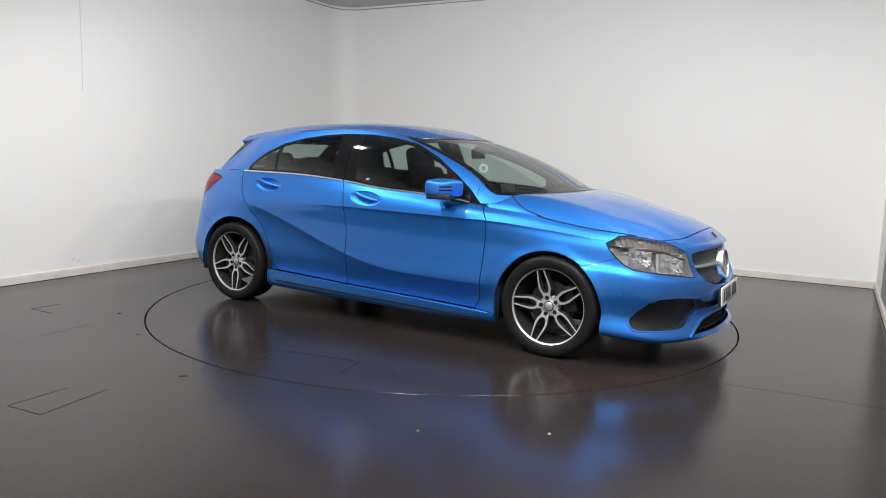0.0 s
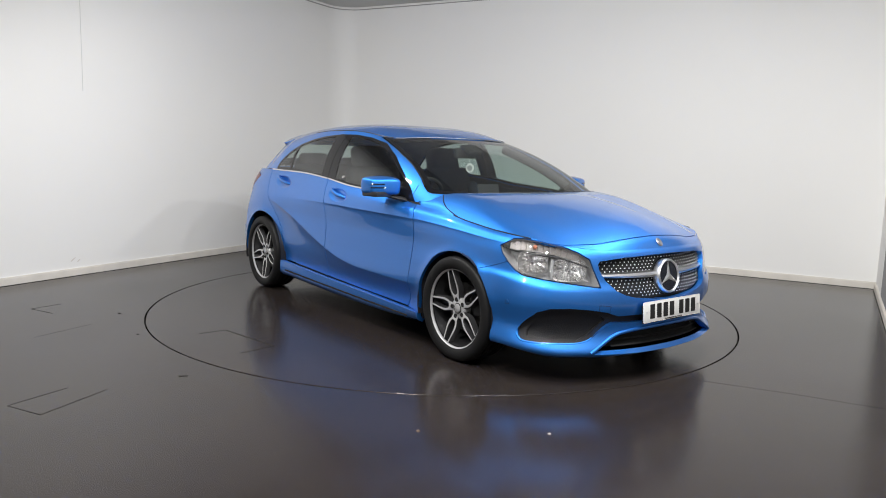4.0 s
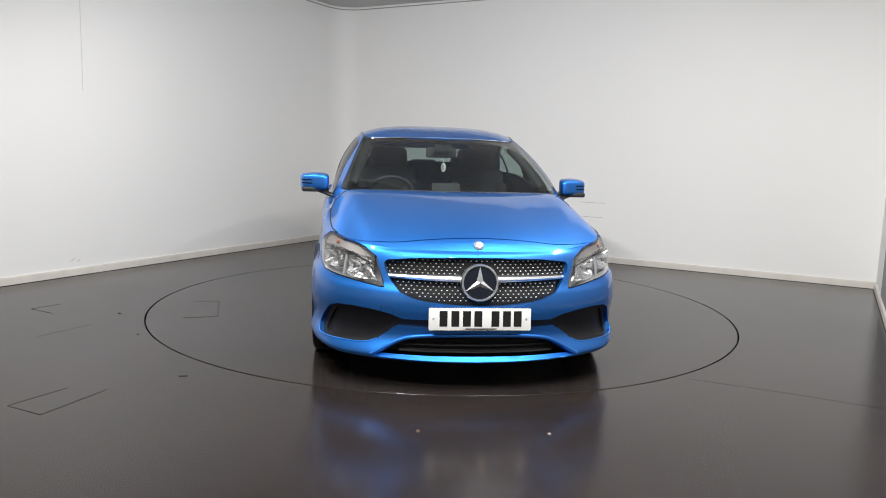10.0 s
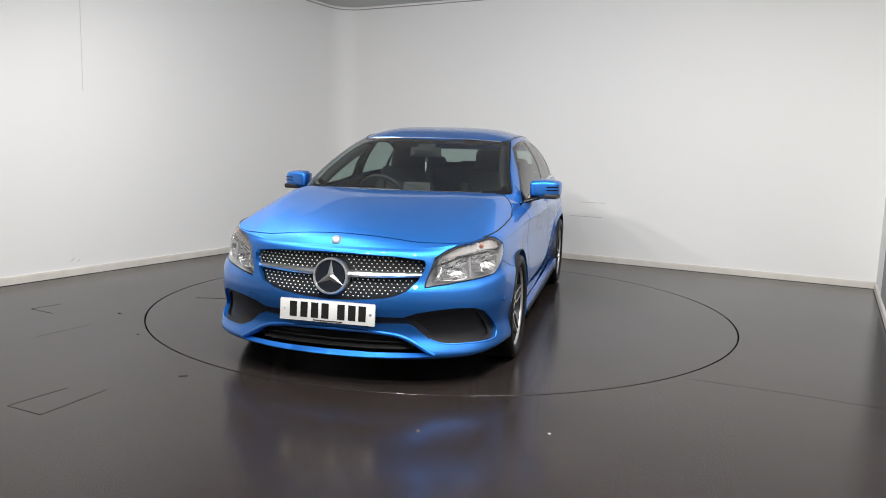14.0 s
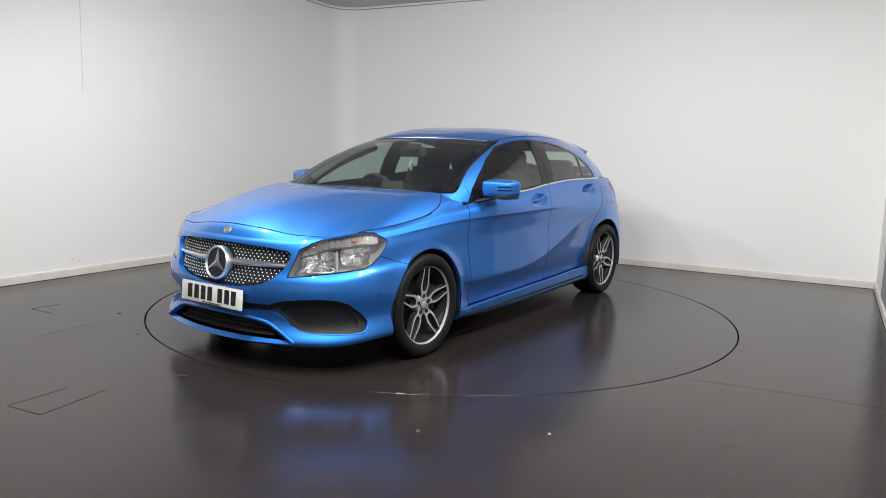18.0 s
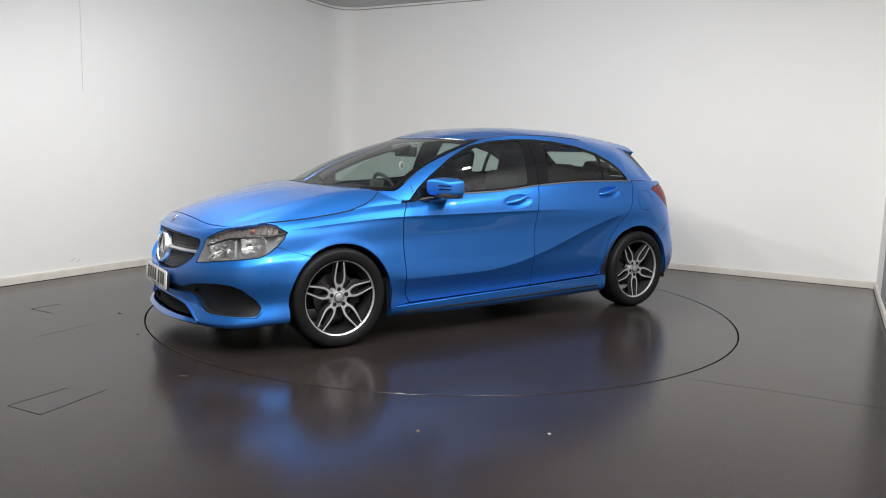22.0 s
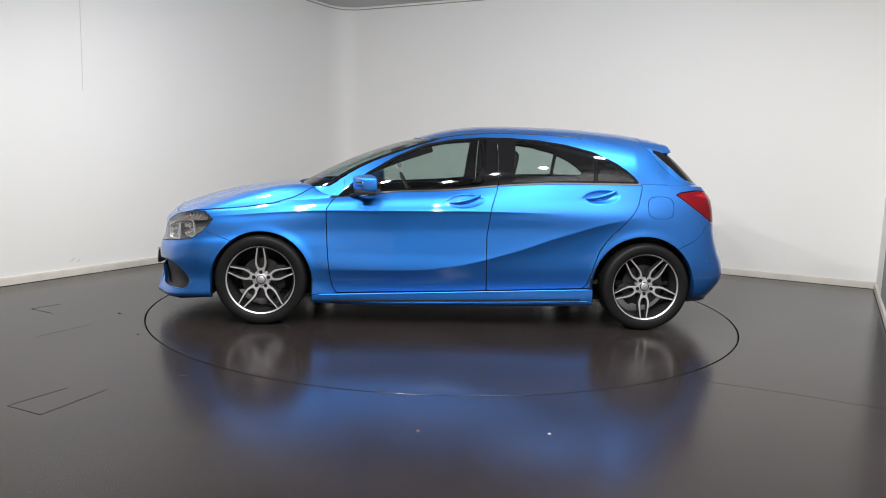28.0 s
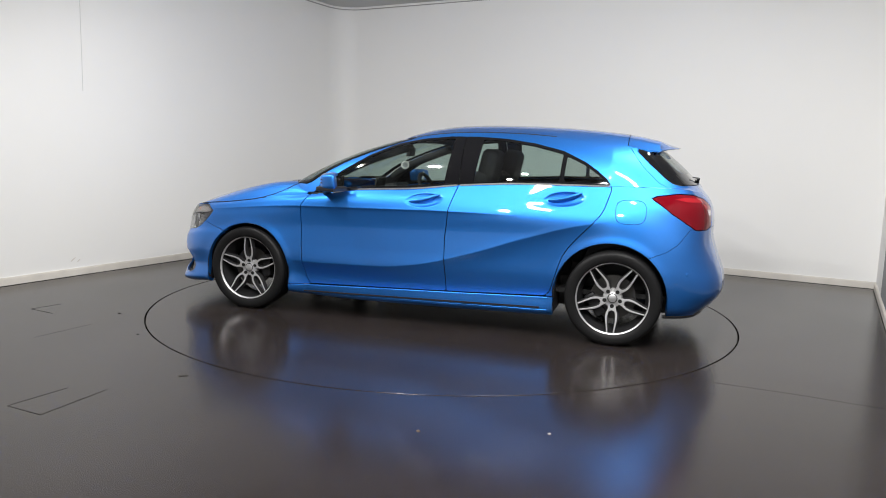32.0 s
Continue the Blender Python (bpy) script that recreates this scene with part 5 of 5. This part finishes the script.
part("bumper_hem", tube(hem + [(x, -y, z) for x, y, z in hem[-2::-1]], 0.011, 8), M_BLACK, rear_bumper, "black lower edge of the bumper")
part("diffuser", box((0.10, 0.80, 0.05), (-1.885, 0, 0.232), 0.012), M_BLACK, rear_bumper, "black diffuser insert")
for s in (1, -1):
    p, n = flank_cast((-1.80, 2, 0.50), (0, -1, 0))
    b = placed(lathe([(0.0, 0.002), (0.0095, 0.002), (0.0125, -0.001)], 20, "Z"), Matrix.Translation(p) @ Vector((0, 0, 1)).rotation_difference(n).to_matrix().to_4x4())
    part("parking_sensor", flipped(b, s > 0), M_PAINT, rear_bumper)

# ---- door mirrors ----
def mirror_shell():
    bm = bmesh.new()
    bmesh.ops.create_uvsphere(bm, u_segments=32, v_segments=20, radius=1.0)
    for v in bm.verts:
        x, y, z = v.co
        sx, sy, sz = [math.copysign(abs(c) ** 0.36, c) for c in (x, y, z)]
        f = 0.080 * sx if sx > 0 else 0.048 * sx
        yy = 0.098 * sy * (1 - 0.10 * max(0, sx))
        zz = 0.061 * sz * (1 - 0.22 * max(0, sy) if sz > 0 else 1) * (1 - 0.12 * max(0, sx))
        v.co = (f - 0.042 * sy, yy, zz)
    return bm


for left in (True, False):
    base = tube([(0.735, 0.775, 0.900), (0.715, 0.815, 0.912), (0.665, 0.870, 0.928), (0.640, 0.905, 0.935)], [0.030, 0.026, 0.024, 0.02], 12, 0.55)
    mir = part("door_mirror", flipped(merged(base, box((0.150, 0.182, 0.034), (0.622, 0.922, 0.942), 0.012, (0, 0, -8))), left), M_BLACK, car, "blue door mirror on a black foot")
    part("mirror_housing", flipped(placed(mirror_shell(), pose(0.625, 0.925, 0.996, 0, 3, -6)), left), M_PAINT, mir)
    shell_tree = BVHTree.FromBMesh(placed(mirror_shell(), pose(0.625, 0.925, 0.996, 0, 3, -6)))
    for z in (1.006, 0.984):
        pts = []
        for turn in np.linspace(4, 84, 18):
            way = Vector((math.cos(radians(turn)), math.sin(radians(turn)), 0))
            p = shell_tree.ray_cast(Vector((0.64, 0.93, z)) + way * 0.6, -way)[0]
            if p is not None:
                pts.append(p)
        part("mirror_slot", flipped(tube(pts, [0.002] + [0.0042] * (len(pts) - 2) + [0.002], 6), left), M_GLOSS, mir, "black groove with indicator")
    part("mirror_glass", flipped(box((0.004, 0.155, 0.085), (0.572, 0.925, 0.992), 0.0, (0, 0, -6)), left), M_CHROME, mir, "silvered mirror glass", smooth=False)

# ---- wheels ----
def tyre():
    prof = [(0.236, 0.098), (0.243, 0.106), (0.262, 0.112), (0.284, 0.113), (0.300, 0.107), (0.3085, 0.094), (0.3115, 0.075)]
    for g in (0.056, 0.020, -0.020, -0.056):
        prof += [(0.312, g + 0.005), (0.306, g + 0.004), (0.306, g - 0.004), (0.312, g - 0.005)]
    prof += [(0.3115, -0.075), (0.3085, -0.094), (0.300, -0.107), (0.284, -0.113), (0.262, -0.112), (0.243, -0.106), (0.236, -0.098)]
    return lathe(prof, 80)


def face_y(r):
    """How far the spokes' face stands out along the wheel's axis."""
    return float(np.interp(r, [0.0, 0.05, 0.10, 0.16, 0.225, 0.24], [0.066, 0.070, 0.076, 0.084, 0.090, 0.092]))


SPOKE_R = [0.046, 0.060, 0.072, 0.080, 0.0825, 0.086, 0.092, 0.100, 0.112, 0.128, 0.154, 0.190, 0.224]
SPOKE_OUT = [0.026, 0.0265, 0.028, 0.031, 0.032, 0.0335, 0.036, 0.0385, 0.0405, 0.041, 0.038, 0.032, 0.0275]
SPOKE_SLOT = [0.0, 0.0, 0.0, 0.0, 0.0075, 0.0125, 0.0165, 0.0195, 0.022, 0.0235, 0.0225, 0.0185, 0.0145]


def spoke(k):
    """Two prongs that part from the hub and reach the rim: machined face, dark flanks."""
    bm = bmesh.new()
    a = radians(90 + 72 * k)
    c, s = math.cos(a), math.sin(a)
    for sgn in (-1, 1):
        rows = []
        for r, wo, wi in zip(SPOKE_R, SPOKE_OUT, SPOKE_SLOT):
            fy = face_y(r)
            bev = 0.0022
            shape = ((wo + 0.004, fy - 0.036), (wo, fy - 0.005), (wo - bev, fy), ((wo + wi) / 2, fy + 0.0012), (wi + (bev if wi else 0), fy), (wi, fy - 0.005 if wi else fy), (max(wi - 0.003, 0), fy - 0.036 if wi else fy))
            rows.append([bm.verts.new((r * c - sgn * w * s, y, r * s + sgn * w * c)) for w, y in shape])
        for p, q in zip(rows, rows[1:]):
            for i in range(6):
                if (p[i].co - p[i + 1].co).length < 1e-6 and (q[i].co - q[i + 1].co).length < 1e-6:
                    continue
                f = bm.faces.new((p[i], p[i + 1], q[i + 1], q[i]))
                f.material_index = 1 if i in (2, 3) else 0
    bmesh.ops.remove_doubles(bm, verts=bm.verts, dist=0.00005)
    bmesh.ops.recalc_face_normals(bm, faces=bm.faces)
    if sum(f.normal.y for f in bm.faces if f.material_index == 1) < 0:
        bmesh.ops.reverse_faces(bm, faces=bm.faces)
    return bm


def wheel(x, y, spin, left):
    w = part("wheel", lathe([(0.226, 0.078), (0.222, 0.050), (0.212, 0.030), (0.205, -0.02), (0.208, -0.08), (0.236, -0.098), (0.238, -0.1)], 72), M_ALLOY_DARK, car, "grey five twin-spoke alloy wheel with machined face")
    part("tyre", tyre(), M_RUBBER, w, "black low-profile tyre")
    part("rim_lip", lathe([(0.2275, 0.084), (0.2285, 0.091), (0.233, 0.094), (0.2375, 0.098), (0.2395, 0.097), (0.2400, 0.090)], 80), M_LIP, w, "bright machined rim lip")
    for k in range(5):
        part("spoke", spoke(k), M_ALLOY_DARK, w, "twin spoke with a machined bright face").data.materials.append(M_ALLOY)
    part("hub", lathe([(0.0, 0.071), (0.030, 0.071), (0.034, 0.068), (0.058, 0.067), (0.064, 0.058), (0.062, 0.02), (0.0, 0.02)], 48), M_ALLOY, w, "machined hub")
    part("centre_cap", lathe([(0.0, 0.079), (0.020, 0.078), (0.026, 0.075), (0.028, 0.070)], 32), M_LIP, w, "silver centre cap")
    part("cap_ring", lathe([(0.0275, 0.0735), (0.0305, 0.0738), (0.032, 0.071)], 32), M_DARK, w, "dark ring round the cap")
    for k in range(5):
        a = radians(90 + 72 * k)
        part("wheel_bolt", placed(lathe([(0.0, 0.0742), (0.0105, 0.0742), (0.0120, 0.0750), (0.0130, 0.0735), (0.0130, 0.060)], 14), pose(0.0520 * math.cos(a), 0, 0.0520 * math.sin(a))), M_DARK, w, "dark bolt well")
    part("brake_disc", lathe([(0.06, 0.012), (0.145, 0.012), (0.147, 0.008), (0.147, -0.008), (0.06, -0.008)], 56), M_STEEL, w, "steel brake disc")
    cal = box((0.075, 0.07, 0.16), (0.125 * (1 if x < 0 else -1), 0.004, 0.02), 0.016)
    part("brake_caliper", cal, M_BLACK, w, "dark brake caliper")
    w.matrix_local = pose(x, y, 0.3122) @ (pose(0, 0, 0, 0, spin, 0) if left else pose(0, 0, 0, 0, spin, 180))
    return w


WHEEL_Y = 0.764
wheel(1.35, WHEEL_Y, 0, True), wheel(1.35, -WHEEL_Y, 15, False)
wheel(-1.35, WHEEL_Y, 36, True), wheel(-1.35, -WHEEL_Y, 35, False)

# wheel housings and the underside
for left in (True, False):
    for ax, az, ar in ARCHES:
        bm = bmesh.new()
        rows = []
        for i in range(25):
            t = math.pi * (-0.08 + 1.16 * i / 24)
            r = ar + 0.004
            rows.append([bm.verts.new((ax + r * math.cos(t), y, az + r * math.sin(t))) for y in (0.872, 0.80, 0.58)])
        for a, b in zip(rows, rows[1:]):
            for i in range(2):
                bm.faces.new((a[i], a[i + 1], b[i + 1], b[i]))
        bm.faces.new([r[2] for r in rows])
        part("wheel_housing", flipped(bm, left), M_BLACK, car, "black wheel arch liner")
for left in (True, False):
    for x, low in ((1.002, 0.18), (1.690, 0.20), (-0.962, 0.18), (-1.694, 0.26)):
        part("arch_panel", flipped(box((0.012, 0.27, 0.42 - low), (x, 0.700, (0.42 + low) / 2), 0.004), left), M_BLACK, car, "black panel at the wheel arch's foot")
part("underside", merged(box((3.7, 1.12, 0.10), (0.05, 0, 0.235), 0.02), box((1.75, 1.58, 0.10), (0.0, 0, 0.245), 0.02), box((0.30, 1.16, 0.04), (1.93, 0, 0.185), 0.015), box((0.20, 1.1, 0.06), (-1.78, 0, 0.27), 0.02)), M_BLACK, car, "black underside")
for left in (True, False):
    part("rear_arm", flipped(merged(tube([(-0.86, 0.42, 0.235), (-1.05, 0.50, 0.175), (-1.30, 0.62, 0.200)], [0.022, 0.026, 0.020], 8), box((0.09, 0.07, 0.05), (-0.84, 0.42, 0.175), 0.012)), left), M_STEEL, car, "grey rear axle arm")
    part("jacking_block", flipped(box((0.10, 0.06, 0.035), (-0.74, 0.66, 0.185), 0.008), left), M_BLACK, car, "black jacking block under the sill")
    part("jacking_block", flipped(box((0.10, 0.06, 0.035), (0.74, 0.66, 0.160), 0.008), left), M_BLACK, car, "black jacking block under the sill")
part("silencer", box((0.28, 0.50, 0.13), (-1.62, 0.15, 0.25), 0.05, segments=3), M_STEEL, car, "steel exhaust box")

# ---- cabin ----
lining = both(roof_main.moved(-0.035)).flip()
lining.object("headliner", M_TRIM, car, 0.0, "black roof lining")
both(frame_skin.moved(-0.012)).flip().object("pillar_lining", M_TRIM, car, 0.0, "dark pillar lining")
both(gate_frame.join(gate_low).moved(-0.009)).flip().object("gate_lining", M_TRIM, tailgate, 0.0, "black tailgate lining")
# padded trim along the inside of the windscreen pillars
for left in (True, False):
    pts = []
    for row in GLASSHOUSE[::3]:
        ok = row[(row[:, 1] > 0.42) & (row[:, 0] > -0.02)]
        p = ok[np.argmin(np.abs(screen_field(ok)))] if len(ok) else None
        if p is not None and 0.97 < p[2] < 1.30:
            pts.append((p[0] - 0.045, p[1] - 0.050, p[2] - 0.030))
    part("pillar_trim", flipped(tube(pts, 0.034, 10), left), M_TRIM, car, "dark padded pillar trim")


def cushion(size, at, turn=(0, 0, 0), bevel=0.05):
    return box(size, at, bevel, turn, 3)


def front_seat(y):
    s = part("front_seat", cushion((0.50, 0.48, 0.16), (0.10, y, 0.50), (0, -8, 0), 0.06), M_CLOTH, car, "black sports front seat")
    part("backrest", merged(cushion((0.13, 0.46, 0.60), (-0.265, y, 0.80), (0, -20, 0), 0.055), cushion((0.14, 0.09, 0.44), (-0.205, y - 0.20, 0.76), (0, -20, 8), 0.04), cushion((0.14, 0.09, 0.44), (-0.205, y + 0.20, 0.76), (0, -20, -8), 0.04)), M_CLOTH, s)
    part("head_restraint", cushion((0.12, 0.31, 0.26), (-0.395, y, 1.125), (0, -12, 0), 0.06), M_CLOTH, s)
    return s


front_seat(0.37), front_seat(-0.37)
bench = part("rear_seat", cushion((0.50, 1.25, 0.16), (-0.80, 0, 0.50), (0, -8, 0), 0.06), M_CLOTH, car, "black rear bench seat")
part("backrest", cushion((0.14, 1.24, 0.62), (-1.155, 0, 0.785), (0, -22, 0), 0.06), M_CLOTH, bench)
for y in (0.40, 0.0, -0.40):
    part("head_restraint", cushion((0.10, 0.27, 0.17), (-1.285, y, 1.095 if y else 1.06), (0, -14, 0), 0.05), M_CLOTH, bench)
dash = part("dashboard", merged(box((0.42, 1.40, 0.20), (0.80, 0, 0.80), 0.07, (0, 6, 0), 3), box((0.30, 1.36, 0.30), (0.78, 0, 0.62), 0.06)), M_TRIM, car, "black dashboard")
part("instrument_hood", box((0.16, 0.34, 0.07), (0.655, -0.37, 0.905), 0.03, (0, 10, 0), 3), M_TRIM, dash)
part("screen_panel", box((0.018, 0.20, 0.125), (0.635, 0.0, 0.940), 0.006, (0, -12, 0)), M_TRIM, dash, "upright black display screen")
part("centre_console", box((0.75, 0.22, 0.22), (0.25, 0, 0.50), 0.04), M_TRIM, car, "black centre console")
part("parcel_shelf", box((0.48, 1.22, 0.09), (-1.50, 0, 0.985), 0.01), M_TRIM, car, "black parcel shelf")
part("cabin_floor", box((2.9, 1.45, 0.03), (-0.45, 0, 0.32)), M_TRIM, car, "dark cabin carpet", smooth=False)
part("bulkhead", box((0.04, 1.50, 0.55), (1.00, 0, 0.62), 0.01), M_BLACK, car, "dark bulkhead")
wheel_ring = bmesh.new()
rows = []
for i in range(40):
    a = 2 * math.pi * i / 40
    rows.append([wheel_ring.verts.new(((0.175 + 0.015 * math.cos(b)) * math.cos(a), (0.175 + 0.015 * math.cos(b)) * math.sin(a), 0.015 * math.sin(b))) for b in [2 * math.pi * j / 10 for j in range(10)]])
for i in range(40):
    for j in range(10):
        wheel_ring.faces.new((rows[i][j], rows[(i + 1) % 40][j], rows[(i + 1) % 40][(j + 1) % 10], rows[i][(j + 1) % 10]))
M_STEER = Matrix.Translation((0.325, -0.374, 0.872)) @ pose(0, 0, 0, 0, -64, 0)
sw = part("steering_wheel", placed(wheel_ring, M_STEER), M_TRIM, car, "black leather steering wheel")
part("wheel_spokes", placed(merged(box((0.03, 0.33, 0.015), (0, 0, 0.0), 0.004), box((0.17, 0.045, 0.012), (-0.085, 0, 0), 0.004), box((0.10, 0.13, 0.04), (0, 0, 0.01), 0.015)), M_STEER), M_TRIM, sw)
part("steering_column", tube([(0.335, -0.374, 0.868), (0.68, -0.374, 0.72)], 0.04, 12), M_TRIM, sw)
rvm = part("rear_view_mirror", box((0.035, 0.23, 0.075), (0.372, -0.012, 1.216), 0.014, (0, -8, 10), 3), M_TRIM, car, "black rear-view mirror")
part("mirror_stalk", tube([(0.43, 0, 1.262), (0.385, -0.01, 1.225)], 0.012, 8), M_TRIM, rvm)
part("sensor_pod", box((0.12, 0.13, 0.03), (0.425, 0, 1.245), 0.012, (0, 23, 0)), M_TRIM, rvm)
tag = part("air_freshener", placed(lathe([(0.0, 0.003), (0.028, 0.003), (0.034, 0.002), (0.034, -0.002), (0.0, -0.003)], 28), pose(0.415, 0.003, 1.109, 0, 0, 20)), M_WHITE, car, "round pale air freshener hanging from the mirror")
part("print_disc", placed(lathe([(0.0, 0.004), (0.020, 0.0038), (0.020, -0.0038), (0.0, -0.004)], 24), pose(0.415, 0.003, 1.109, 0, 0, 20)), M_LAMP_GREY, tag, "grey printed middle")
part("cord", tube([(0.415, 0.003, 1.143), (0.40, 0, 1.185)], 0.0015, 6), M_WHITE, tag)

# small pale print in the corner of one front window
for k, (x, long) in enumerate(((-0.066, 0.034), (-0.070, 0.026))):
    z = 1.024 - 0.009 * k
    p = glass_cast((x, 2.0, z), (0, -1, 0))[0]
    part("window_print", flipped(box((long, 0.001, 0.0045), (p.x, p.y + 0.002, p.z), turn=(-28, 0, 0)), False), M_WHITE, car, "small pale print on the glass", smooth=False)

# short seam between the front wing and the windscreen pillar
for left in (True, False):
    seam = [glass_cast((0.792, 2.0, z), (0, -1, 0))[0] + Vector((0, 0.0006, 0.0006)) for z in np.linspace(0.945, 1.006, 8)]
    part("pillar_seam", flipped(tube(seam, 0.0018, 5), left), M_DARK, body_frame, "fine dark seam at the pillar's foot")

# wipers at the windscreen's foot
for a, b in (((1.10, -0.52, 0.0), (1.125, 0.05, 0.0)), ((1.115, 0.10, 0.0), (1.075, 0.60, 0.0))):
    pts = []
    for s in np.linspace(0, 1, 9):
        x, y = a[0] + (b[0] - a[0]) * s, a[1] + (b[1] - a[1]) * s
        z = hood_cast((x + 0.045, abs(y), 2.0), (0, 0, -1))[0].z
        pts.append((x + 0.03, y, z - 0.003))
    part("wiper", tube(pts, 0.006, 6), M_BLACK, car, "black windscreen wiper")


def motions():
    """The turntable and the car on it turn together, steadily."""
    rows_table, rows_car = [], []
    for k in range(0, 33):
        a = HEADING - RATE * k
        turn = pose(0, 0, 0, 0, 0, a)
        rows_table.append((float(k), turn))
        rows_car.append((float(k), turn @ Matrix.Translation((OFF_X, OFF_Y, 0))))
    walk(turntable, rows_table)
    walk(car, rows_car)


motions()
